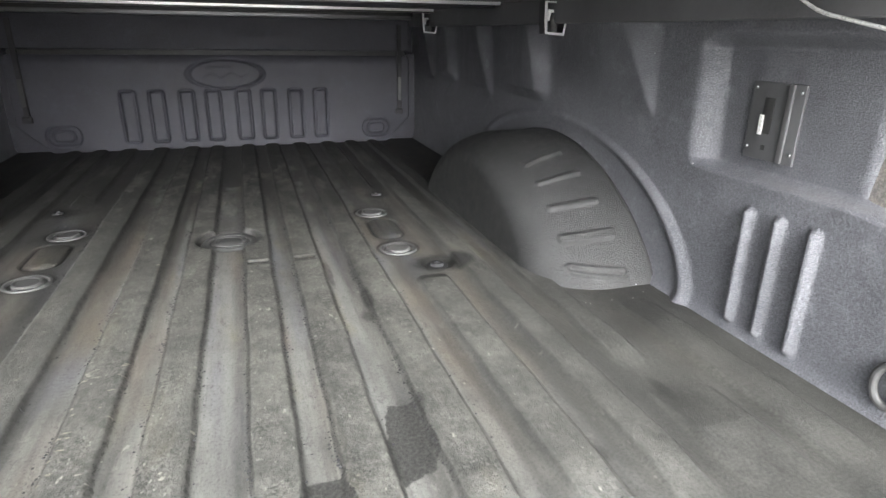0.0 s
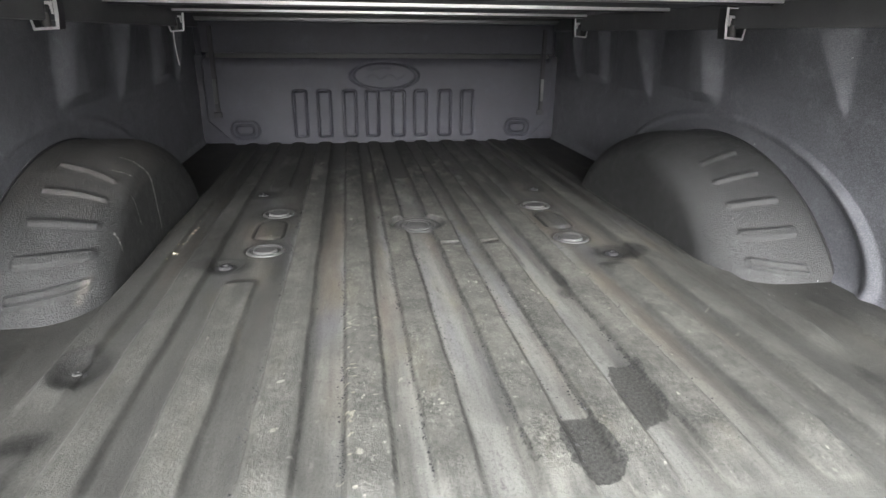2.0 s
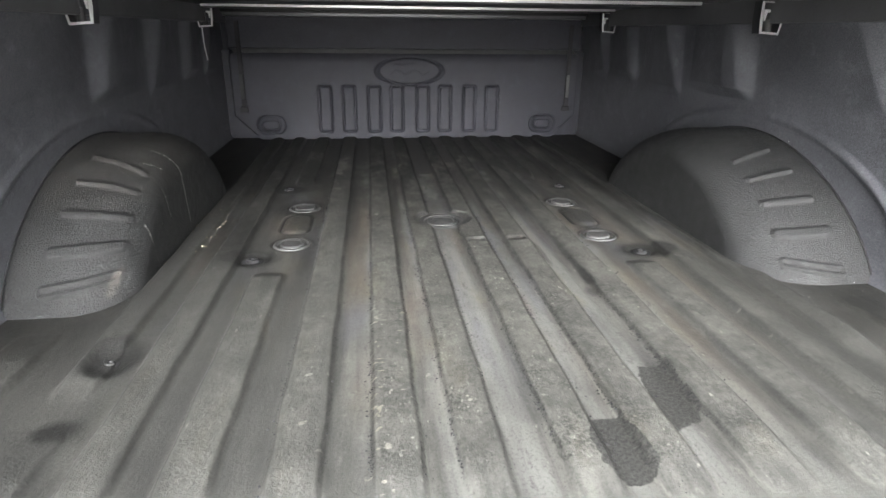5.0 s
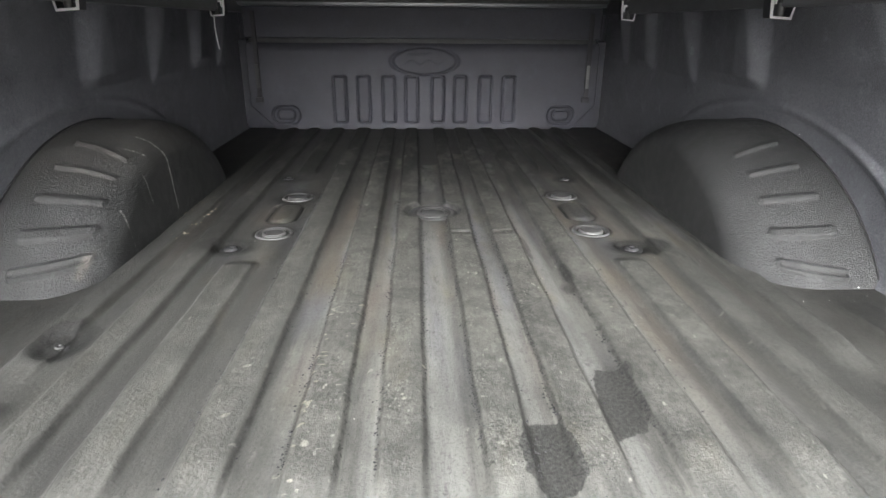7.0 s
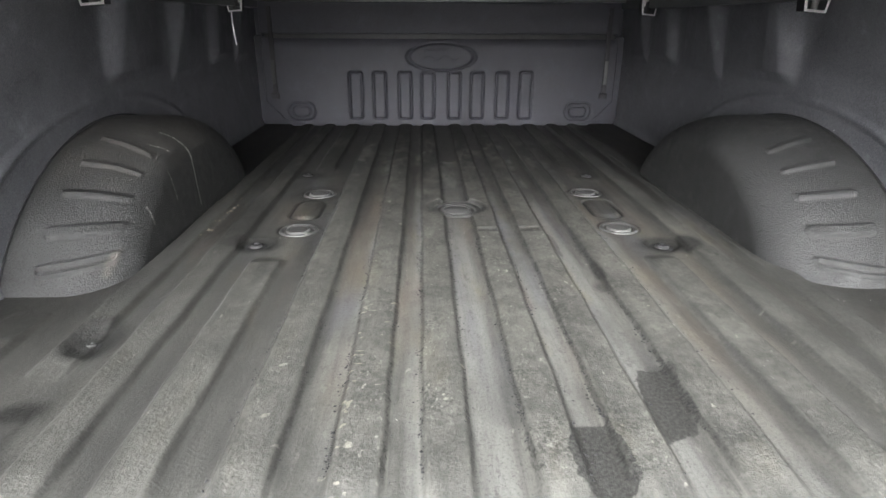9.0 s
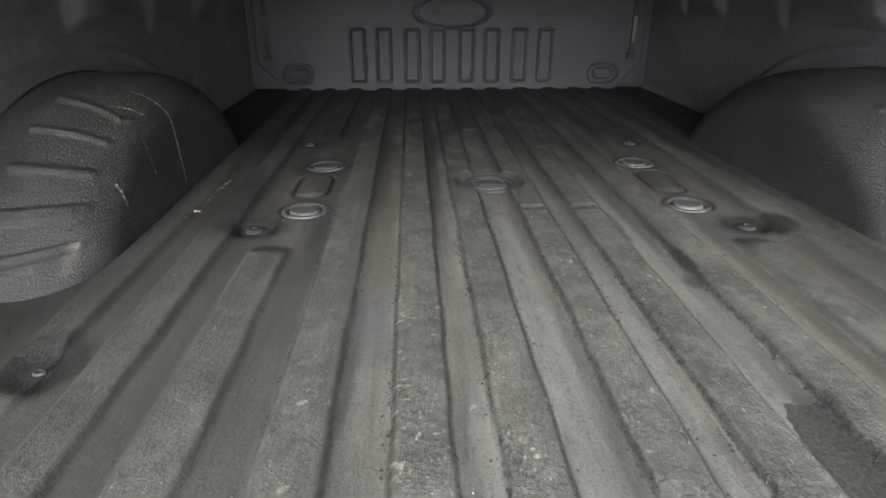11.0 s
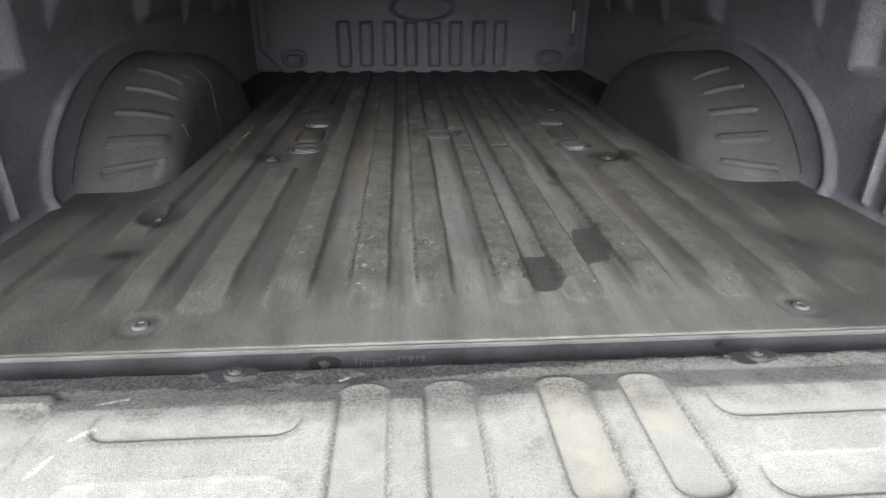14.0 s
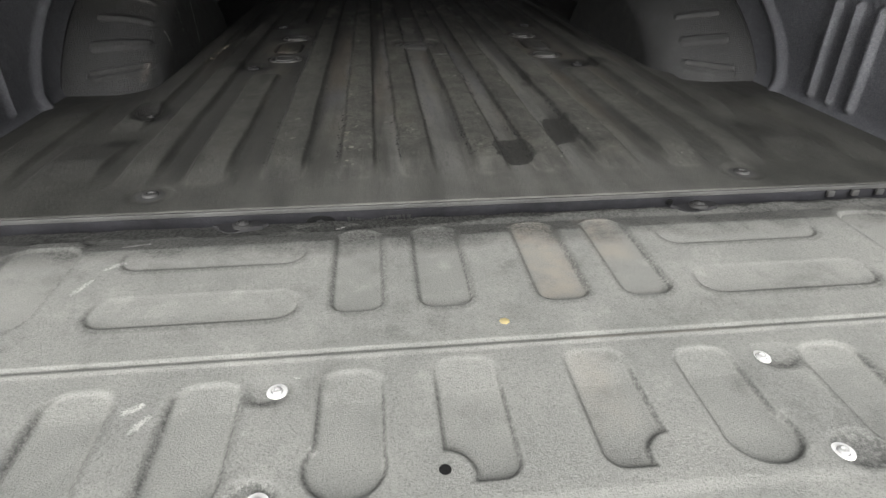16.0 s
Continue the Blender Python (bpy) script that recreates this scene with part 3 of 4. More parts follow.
# ---- sill between floor and tailgate ----
bm = box_bm((-0.84, Y_REAR - 0.003, -0.075), (0.84, Y_REAR - 0.0005, -0.0090), 0.001)
sill = tagged(part("sill", bm, M_SILL), "black painted steel sill at the bed's rear edge", "sill", kind="structure")
part("lip", box_bm((-0.84, Y_REAR - 0.0042, -0.0085), (0.84, Y_REAR - 0.0005, -0.0012), 0.0012), M_STEEL, sill, "bare worn steel edge")
part("ledge", box_bm((-0.84, Y_REAR - 0.045, -0.085), (0.84, Y_REAR - 0.0035, -0.050), 0.003), M_DIRTY, sill, "dirty grey ledge")
for x in (0.588, 0.630, 0.673):
    part("clip", box_bm((x - 0.006, Y_REAR - 0.013, -0.016), (x + 0.006, Y_REAR - 0.0075, -0.006), 0.0015), M_STEEL, sill)


def sill_disc(name, x, z, rx, rz, label):
    bm = turned_bm([(0, 0.001), (0.8, 0.001), (1.0, 0.0), (1.0, -0.002)], 28)
    bm.transform(Matrix.Translation((x, Y_REAR - 0.0045, z)) @ Matrix.Rotation(radians(90), 4, "X") @ Matrix.Diagonal((rx, rz, 1, 1)))
    part(name, bm, M_VOID, sill, label)


sill_disc("slot", -0.2195, -0.026, 0.0225, 0.0115, "black oval slot")
sill_disc("hole", 0.322, -0.017, 0.006, 0.005, "small dark hole")
bm = turned_bm([(0, 0.0016), (0.0035, 0.0015), (0.0060, 0.0007), (0.0068, 0.0)], 14)
for v in bm.verts:
    v.co.x *= 1.0 + 0.25 * math.sin(3 * math.atan2(v.co.y, v.co.x) + 0.6)
    v.co.y *= 1.1 + 0.15 * math.sin(700 * v.co.x)
bm.transform(Matrix.Translation((-0.2195, Y_REAR - 0.0058, -0.0275)) @ Matrix.Rotation(radians(90), 4, "X"))
part("tag", bm, M_SCRAP, sill, "pale scrap caught in the slot")
rnd = random.Random(9)
for i in range(30):
    x, drop, w = -0.178 + 0.0031 * i + rnd.uniform(-0.0012, 0.0012), rnd.uniform(0.003, 0.008) + 0.006 * (rnd.random() < 0.25), rnd.uniform(0.0010, 0.0022)
    top = -0.0185 - 0.005 * math.sin(math.pi * min(1, i / 20))
    bm = bmesh.new()
    drip = [bm.verts.new((x + p, Y_REAR - q, z)) for q in (0.0032, 0.0040) for p, z in ((-w, top), (w, top), (w * 0.25, top - drop), (-w * 0.2, top - drop))]
    for f in ((0, 1, 2, 3), (7, 6, 5, 4), (0, 4, 5, 1), (1, 5, 6, 2), (2, 6, 7, 3), (3, 7, 4, 0)):
        bm.faces.new([drip[k] for k in f])
    bmesh.ops.recalc_face_normals(bm, faces=bm.faces)
    part("drip", bm, M_DRIP, sill, "pale dried drip", False)

# ---- front wall ----
us, vs = np.linspace(-0.92, 0.92, 560), np.linspace(-0.02, 0.60, 210)
U, V = np.meshgrid(us, vs)
lift = np.zeros_like(U)
for c in (0.0615, 0.1675, 0.285, 0.395):
    d = rr(np.abs(U), V, c, 0.138, 0.031, 0.108, 0.014)
    lift += 0.0065 * press(np.abs(d + 0.003) - 0.0085, 0.008)
oval = (np.hypot(U / 0.152, (V - 0.310) / 0.060) - 1) * 0.06
lift += 0.0065 * press(np.abs(oval) - 0.007, 0.007)
script = np.minimum(to_line(U, V, (-0.075, 0.338), (0.020, 0.342), 0.004), np.abs(V - 0.304 - 0.009 * np.sin(U * 78)) * 0.5 - 0.002 + 2 * np.maximum(np.abs(U) - 0.088, 0))
lift -= 0.0022 * press(script - 0.002, 0.006)
for h, k in ((0.062, 0.040), (0.040, 0.022)):
    d = rr(np.abs(U), V, 0.650, 0.066, h, k, k * 0.9)
    lift += 0.007 * press(np.abs(d) - 0.006, 0.006)
panel = press(np.maximum(rr(np.abs(U), V, 0.0, 0.15, 0.82, 0.255, 0.04), (np.abs(U) - 0.714 - V) * 0.7), 0.012)
lift += 0.05 - 0.05 * panel
upper = np.clip((V - 0.402) / 0.006, 0, 1)
lift += 0.016 * np.clip((V - 0.345) / 0.052, 0, 1) ** 2 * press(np.abs(U) - 0.80, 0.02) * (V <= 0.397)
lift = np.where(V > 0.397, 0.03 + 0.06 * np.clip((np.abs(U) - 0.81) / 0.008, 0, 1) - 0.034 * upper * press(np.abs(U) - 0.815, 0.008), lift)
lift += 0.014 * press(np.abs(V - 0.400) - 0.006, 0.004) * press(np.abs(U) - 0.80, 0.01)
fw = np.stack([U, Y_FRONT + lift - 0.008, V], -1)
wall_front = tagged(sheet("wall_front", fw, M_LINER_SHADED_FRONT, attrs={"mark": np.ones_like(U), "edge": np.zeros_like(U), "tan": np.zeros_like(U)}, back=(0, 0.04, 0)), "black textured steel front wall with embossed ribs and an oval", "wall", kind="structure")

# strip added to keep the gap between the panels dark
part("gap_strip", box_bm((-0.79, Y_FRONT - 0.003, 0.388), (0.79, Y_FRONT + 0.02, 0.4100), 0.002), M_RUBBER, wall_front, "black strip added to darken the gap between the two panels")

# ---- side walls ----
vs2, zs2 = np.linspace(Y_REAR, Y_FRONT + 0.09, 430), np.linspace(-0.02, 0.56, 180)
V, W = np.meshgrid(vs2, zs2)
inw = np.zeros_like(V)
for c in (0.175, 0.114, 0.050):
    inw += 0.014 * press(rr(V, W, c, 0.120, 0.013, 0.108, 0.013), 0.013)
ring = np.hypot(V - 0.87, np.maximum(W, 0) * 1.99) - 0.575
inw += 0.012 * press(np.abs(ring) - 0.03, 0.03) * (1 - 0.85 * np.clip((W - 0.16) / 0.14, 0, 1))
pocket = np.clip((0.355 - V - 0.05 * (0.45 - W)) / 0.055, 0, 1) * np.clip((W - 0.262) / 0.016, 0, 1) * np.clip((0.50 - W) / 0.03, 0, 1)
inw -= 0.032 * pocket * pocket * (3 - 2 * pocket)
PILLARS = [  # rear edge at the top and its lean, width at the top and at the foot, foot's height, next hollow
    (0.453, 0.0, 0.108, 0.004, 0.325, 0.86), (0.915, 0.15, 0.095, 0.060, 0.315, 1.25), (1.305, 0.10, 0.105, 0.020, 0.285, 1.60),
    (1.665, 0.15, 0.095, 0.060, 0.315, 1.90), (1.950, 0.10, 0.090, 0.020, 0.300, 2.20)]
for y0, lean, wide, narrow, foot_z, y_end in PILLARS:
    up = np.clip((W - foot_z) / (0.515 - foot_z), 0, 1)
    near = y0 - lean * (0.515 - W)
    span = narrow + (wide - narrow) * up
    rise = np.clip((V - near) / span, 0, 1)
    rise = rise * rise * (3 - 2 * rise)
    fall = np.clip((y_end - V) / 0.22, 0, 1)
    inw += 0.036 * rise * fall * (span / wide) * np.clip((W - foot_z) / 0.03, 0, 1)
inw -= 0.035 * np.clip((0.02 - V) / 0.06, 0, 1) * np.clip((W - 0.258) / 0.02, 0, 1)
inw += 0.03 * np.clip((0.03 - W) / 0.05, 0, 1) ** 2
# tan dust on the pocket ledge, also painted in for its light
ledge_dust_lit = 0.10 * press(np.abs(W - 0.268) - 0.008, 0.010) * np.clip((0.22 - V) / 0.10, 0, 1)
for side, nm in ((1, "wall_right"), (-1, "wall_left")):
    sw = np.stack([side * (HALF - inw), V, W], -1)
    tagged(sheet(nm, sw, M_LINER_LIT, attrs={"mark": np.ones_like(V), "edge": np.zeros_like(V), "tan": ledge_dust_lit}, back=(side * 0.05, 0, 0), flip=side < 0), "black textured steel bed side with pressed pockets and ribs", "wall", kind="structure")
    bm = box_bm((min(side * 0.806, side * 0.93), Y_REAR, 0.514), (max(side * 0.806, side * 0.93), Y_FRONT + 0.03, 0.573), 0.006)
    tagged(part("rail_trim", bm, M_RAIL), "black bed rail along the top of the side", "rail", kind="structure")


# ---- wheel arches ----
def wheel_arch(side):
    arch_rnd = random.Random(3)
    th, ss = np.linspace(-1, 1, 360), np.linspace(0, 1, 190)
    T, S = np.meshgrid(th, ss)
    yy = np.sign(T) * (1 - (1 - np.abs(T)) ** 1.6)
    zz = 0.256 * np.maximum(1 - yy ** 2, 0) ** 0.72
    a = np.clip((S - 0.38) / 0.34, 0, 1) * math.pi / 2
    inner = 0.607 if side > 0 else 0.647
    x = np.where(S < 0.38, 0.868 - (0.868 - 0.745) * S / 0.38, 0.745 - (0.745 - inner) * np.sin(a))
    k = 1 - 0.30 * (1 - np.cos(a))
    k = np.where(S > 0.72, 0.70 * (1 - (S - 0.72) / 0.28), k)
    y, z = 0.87 + 0.49 * yy * k, zz * k
    across = np.clip((0.80 - x) / 0.14, -0.5, 1.5)
    ribs = ((0.237, 0.220, 0.005), (0.204, 0.191, 0.0055), (0.159, 0.152, 0.007), (0.106, 0.100, 0.011), (0.034, 0.050, 0.013))
    if side < 0:
        ribs = ((0.239, 0.222, 0.005), (0.206, 0.195, 0.0055), (0.163, 0.157, 0.007), (0.106, 0.113, 0.011), (0.048, 0.065, 0.013))
    for c0, c1, h in ribs:
        c = c0 + (c1 - c0) * across
        far = np.hypot(np.maximum(np.abs(x - 0.728) - 0.054, 0), zz - c)
        band = press(far - h, 0.006) * (T < 0) * (S < 0.7)
        if c0 < 0.06:
            band *= 1 - 0.8 * press(far - 0.006, 0.004)
        y, z = y - 0.006 * band, z + 0.005 * band
    mark, dust = np.ones_like(T), np.zeros_like(T)
    P = np.stack([side * x, y, z - 0.012], -1)
    if side < 0:
        strokes = (((0.725, 0.256), (0.762, 0.226), 0.0016), ((0.762, 0.226), (0.80, 0.17), 0.002), ((0.80, 0.17), (0.82, 0.044), 0.002), ((0.79, 0.19), (0.81, 0.11), 0.001),
                   ((0.645, 0.25), (0.713, 0.20), 0.0011), ((0.666, 0.165), (0.687, 0.094), 0.0013), ((0.549, 0.12), (0.557, 0.081), 0.0026), ((0.557, 0.081), (0.569, 0.032), 0.0009),
                   ((0.640, 0.235), (0.652, 0.215), 0.0009))
        for p, q, w in strokes:
            mark = np.minimum(mark, np.where(S > 0.5, to_line(y - 0.03, z, p, q, w), 1))
        dust = 0.10 * np.clip((z - 0.15) / 0.06, 0, 1) * (S < 0.72)
        for i in range(26):
            zc = arch_rnd.uniform(0.05, 0.225)
            yc = 0.655 + 0.03 * math.sin(zc * 40) + arch_rnd.gauss(0, 0.012)
            mark = np.minimum(mark, np.where((S > 0.42) & (T < 0), to_line(y, z, (yc, zc), (yc + arch_rnd.uniform(-0.01, 0.01), zc - arch_rnd.uniform(0.003, 0.014)), 0.0), 1) + 0.0004)
        dust = np.maximum(dust, press(to_line(x, z, (0.672, 0.062), (0.680, 0.034), 0.010), 0.008) * (S < 0.7) * (T < 0) * 0.26)
    ob = sheet("wheel_arch", P, M_LINER_SHADED, attrs={"mark": mark, "edge": np.zeros_like(T), "tan": dust}, flip=side > 0)
    cu = bpy.data.curves.new("seam", "CURVE")
    cu.dimensions, cu.bevel_depth, cu.bevel_resolution = "3D", 0.0022, 1
    sp = cu.splines.new("POLY")
    rim = [(0.87 + 0.492 * q, 0.258 * max(1 - q * q, 0) ** 0.72 - 0.012) for q in (math.sin(radians(a)) for a in range(-90, 91, 3))]
    sp.points.add(len(rim) - 1)
    for p, (sy, sz) in zip(sp.points, rim):
        p.co = (side * 0.8492, sy, sz, 1)
    cu.materials.append(M_SOOT)
    new("seam", cu).parent = ob
    tagged(ob, "black liner-coated wheel arch with pressed ribs" + (", scratched" if side < 0 else ""), "wheel arch", "wheel arches", "structure")


wheel_arch(1)
wheel_arch(-1)

# ---- tailgate, lying open ----
G0, G1, GZ = -0.300, -0.925, 0.012
us, vs = np.linspace(-0.78, 0.78, 760), np.linspace(G1, G0, 310)
U, V = np.meshgrid(us, vs)
A = np.abs(U - 0.004)
low, halo = np.zeros_like(U), np.zeros_like(U)
GROOVES = [  # middle x, y, half sizes, corner
    (0.066, -0.447, 0.032, 0.096, 0.022), (0.163, -0.447, 0.031, 0.096, 0.022), (0.336, -0.407, 0.112, 0.031, 0.029), (0.335, -0.519, 0.112, 0.030, 0.028),
    (0.545, -0.455, 0.046, 0.09, 0.03), (0.66, -0.455, 0.034, 0.09, 0.03), (0.291, -0.705, 0.032, 0.068, 0.024), (0.398, -0.705, 0.032, 0.068, 0.024),
    (0.51, -0.705, 0.031, 0.068, 0.024), (0.62, -0.705, 0.031, 0.068, 0.024)]
for cx, cy, hx, hy, r in GROOVES:
    low = np.maximum(low, press(rr(A, V, cx, cy, hx, hy, r), 0.0065))
    halo = np.maximum(halo, press(np.abs(rr(A, V, cx, cy - 0.004, hx, hy, r) + 0.001) - 0.010, 0.010))
low = np.maximum(low, press(np.minimum(rr(A, V, 0.166, -0.700, 0.031, 0.068, 0.022), np.hypot(A - 0.169, V + 0.741) - 0.035), 0.0065))
low = np.maximum(low, press(np.maximum(rr(A, V, 0.062, -0.696, 0.032, 0.072, 0.020), 0.022 - np.hypot(A - 0.094, V + 0.758)), 0.0065))
for dy in (-0.653, -0.768):
    low = np.maximum(low, 0.75 * press(np.hypot((A - 0.240) / 1.3, V - dy) - 0.024, 0.016))
soft_end = np.where(V > -0.58, np.clip((-0.345 - V) / 0.04, 0, 1), np.clip((-0.622 - V) / 0.05, 0, 1))
soft_end = np.where((A > 0.22) & (A < 0.46) & (V > -0.58), np.where(V > -0.465, np.clip((-0.374 - V) / 0.055, 0, 1), np.clip((-0.485 - V) / 0.045, 0, 1)), soft_end)
# groove edges take dirt and painted shade, fading at their front ends
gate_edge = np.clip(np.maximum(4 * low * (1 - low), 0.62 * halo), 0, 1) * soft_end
low = low * (0.06 + 0.94 * soft_end)
flatter = (A > 0.21) & (A < 0.46) & (V > -0.58)
gz = GZ - np.where(flatter, 0.0027, 0.0055) * low
gz -= 0.0032 * press(np.abs(V + 0.605) - 0.004, 0.004) - 0.0012 * press(np.abs(V + 0.613) - 0.005, 0.005)
gz -= 0.0016 * np.clip((-0.782 - V) / 0.010, 0, 1)
tongue = np.zeros_like(U)
for cx, hx in ((0.066, 0.032), (0.163, 0.031), (0.545, 0.046), (0.66, 0.034)):
    tongue = np.maximum(tongue, press(rr(A, V, cx, -0.40, hx, 0.060, 0.026), 0.013))
bend = np.clip((V + 0.385) / 0.045, 0, 1) * (1 - tongue) + tongue * 0.42 * np.clip((V + 0.385) / 0.04, 0, 1)
gz -= 0.0105 * bend
gz -= 0.014 * np.clip((V + 0.313) / 0.013, 0, 1) ** 2 + 0.0012 * np.sin(U * 71) * np.sin(U * 23) * np.clip((V + 0.330) / 0.02, 0, 1)
tan = np.maximum(press(rr(U, V, 0.070, -0.440, 0.036, 0.100, 0.02), 0.02), 0.9 * press(rr(U, V, 0.160, -0.40, 0.036, 0.07, 0.02), 0.03))
tan = np.maximum(tan, 0.5 * press(rr(U, V, 0.06, -0.68, 0.03, 0.06, 0.02), 0.03))
tan = np.maximum(tan, 0.8 * press(np.abs(V + 0.609) - 0.005, 0.004) * np.clip((U - 0.0) / 0.05, 0, 1) * np.clip((0.27 - U) / 0.1, 0, 1))
mark = np.ones_like(U)
for p, q, w in (((-0.470, -0.480), (-0.460, -0.455), 0.003), ((-0.452, -0.430), (-0.438, -0.415), 0.0028), ((-0.452, -0.372), (-0.425, -0.362), 0.0025), 
                ((-0.350, -0.668), (-0.340, -0.662), 0.0035), ((-0.338, -0.690), (-0.330, -0.676), 0.003), ((-0.212, -0.640), (-0.210, -0.639), 0.0018), ((-0.19, -0.335), (-0.18, -0.33), 0.0015)):
    mark = np.minimum(mark, to_line(U, V, p, q, w))
# hinge-side grime plus painted shade on the bend and groove ends
grime_shade = np.clip((V + 0.430) / 0.055, 0, 1.15) * (1 - 0.10 * tongue)
grime_shade *= 1 - 0.32 * np.clip((U - 0.02) / 0.12, 0, 1)
grime_shade = np.maximum(grime_shade, 1.75 * np.clip((V + 0.352 - 0.012 * np.clip(U / 0.15, -1, 1)) / 0.030, 0, 1))
gate = sheet("tailgate", np.stack([U, V, gz], -1), M_GATE, attrs={"mark": mark, "edge": gate_edge, "tan": tan, "grime_shade": grime_shade}, back=(0, 0, -0.055))
tagged(gate, "open grey textured tailgate lying flat with pressed grooves", "tailgate")

# ---- cover over the bed ----
cover = tagged(new("bed_cover"), "black folding bed cover closed over the bed", "bed cover")
JOINTS = (0.65, 1.15, 1.81)
edges = (-0.30, *JOINTS, 2.145)
for y0, y1 in zip(edges, edges[1:]):
    part("panel", box_bm((-0.86, y0 + 0.006, 0.575), (0.86, y1 - 0.006, 0.598), 0.006), M_COVER, cover)
for y in JOINTS:
    bm = box_bm((-0.80, y - 0.0024, 0.5665), (0.80, y + 0.0024, 0.60), 0.001)
    part("hinge_strip", bm, M_ALU, cover, "thin bare aluminium hinge strip")
    part("cross_rail", box_bm((-0.80, y + 0.03, 0.562), (0.80, y + 0.07, 0.5745), 0.004), M_BLACK, cover)
part("header", box_bm((-0.86, 2.165, 0.541), (0.86, 2.25, 0.598), 0.008), M_SATIN, cover, "satin grey header rail")
part("seal", box_bm((-0.86, 2.140, 0.556), (0.86, 2.164, 0.598), 0.004), M_RUBBER, cover)


# ---- clamps that hold the cover to the rails ----
def clamp(y, side):
    thing = tagged(new("cover_clamp"), "bare aluminium cover clamp gripping the bed rail", "clamp", "cover clamps")
    hook = [(0.0, 0.0), (0.052, -0.004), (0.058, 0.030), (0.053, 0.031), (0.0475, 0.002), (0.006, 0.005), (0.002, 0.072), (0.046, 0.070), (0.046, 0.0735), (-0.005, 0.0745), (-0.004, 0.03)]
    bm = extruded_bm([(side * x, z) for x, z in hook], 0.03)
    br = part("bracket", bm, M_BLACK, thing, "black clamp with a bare cut edge", False)
    br.data.materials.append(M_ALU)
    br.data.polygons[0].material_index = 1
    inner = [(0.006, 0.056), (0.020, 0.055), (0.020, 0.049), (0.0125, 0.049), (0.010, 0.03), (0.006, 0.03)]
    part("jaw", extruded_bm([(side * x, z) for x, z in inner], 0.026), M_ZINC, thing)
    lo, hi = sorted((side * 0.022, side * 0.085))
    part("arm", box_bm((lo, 0.004, 0.032), (hi, 0.028, 0.050), 0.003), M_BLACK, thing, "black clamp arm")
    bm = turned_bm([(0, 0.045), (0.008, 0.045), (0.009, 0.043), (0.009, 0.0)], 14)
    bm.transform(Matrix.Translation((side * 0.03, 0.016, 0.003)))
    part("bolt", bm, M_STEEL, thing)
    thing.matrix_basis = pose(side * 0.780, y, 0.490 if side > 0 else 0.4965)
    return thing


for y in (0.82, 1.877):
    for side in (1, -1):
        clamp(y, side)

# strap end that hangs from a clamp
cu = bpy.data.curves.new("strap_end", "CURVE")
cu.dimensions, cu.bevel_depth, cu.bevel_resolution = "3D", 0.0022, 2
sp = cu.splines.new("BEZIER")
sp.bezier_points.add(2)
for p, co in zip(sp.bezier_points, ((-0.819, 1.872, 0.497), (-0.818, 1.868, 0.44), (-0.812, 1.868, 0.372))):
    p.co, p.handle_left_type, p.handle_right_type = co, "AUTO", "AUTO"
cu.materials.append(M_ALU)
tagged(new("strap_end", cu), "thin pale strap end hanging from the clamp", "strap")
cu = bpy.data.curves.new("cable", "CURVE")
cu.dimensions, cu.bevel_depth, cu.bevel_resolution = "3D", 0.0025, 2
sp = cu.splines.new("BEZIER")
sp.bezier_points.add(3)
for p, co in zip(sp.bezier_points, ((0.79, 0.11, 0.540), (0.79, 0.074, 0.522), (0.79, 0.03, 0.511), (0.79, -0.03, 0.498))):
    p.co, p.handle_left_type, p.handle_right_type = co, "AUTO", "AUTO"
cu.materials.append(M_ZINC)
tagged(new("cable", cu), "thin grey cable along the bed rail", "cable")


# ---- hitch pucks and bolts in the floor ----
def puck(x, y, r, label):
    thing = tagged(new("hitch_puck"), label, "hitch puck", "hitch pucks")
    part("ring", turned_bm([(r * 1.13, -0.006), (r * 1.17, -0.001), (r * 1.26, 0.0016), (r * 1.42, 0.001), (r * 1.52, -0.006)], 44), M_PUCK, thing)
    part("gap", turned_bm([(r * 0.8, -0.0045), (r * 1.15, -0.0045)], 44), M_RUBBER, thing)
    part("cap", turned_bm([(0, 0.0022), (r * 0.66, 0.0020), (r * 0.72, 0.0034), (r * 0.84, 0.0036), (r * 0.94, 0.001), (r * 0.97, -0.006)], 44), M_CAP if "bright" in label else M_PUCK, thing)
    thing.matrix_basis = pose(x, y, 0.0)


def gooseneck_cap(x, y):
    """A wide, low cap with two shallow rings."""
    thing = tagged(new("gooseneck_cap"), "dull grey round gooseneck cap in the floor", "floor cap")
    part("collar", turned_bm([(0.047, -0.004), (0.050, 0.0005), (0.055, 0.0015), (0.062, 0.0005), (0.070, -0.006)], 48), M_PUCK, thing)
    part("gap", turned_bm([(0.034, -0.0035), (0.0475, -0.0035)], 48), M_RUBBER, thing)
    part("cap", turned_bm([(0, 0.0015), (0.024, 0.0012), (0.026, 0.0), (0.030, 0.0), (0.032, 0.0022), (0.038, 0.0024), (0.042, 0.0), (0.0425, -0.006)], 48), M_PUCK, thing)
    thing.matrix_basis = pose(x, y, 0.0)


for x in (-0.385, 0.385):
    for y in (0.740, 1.053):
        bright = x > 0 and y < 1
        puck(x, y, 0.031, "grey steel hitch puck with a bright scraped cap" if bright else "dull grey steel hitch puck set in the floor")
gooseneck_cap(0.0, 0.896)


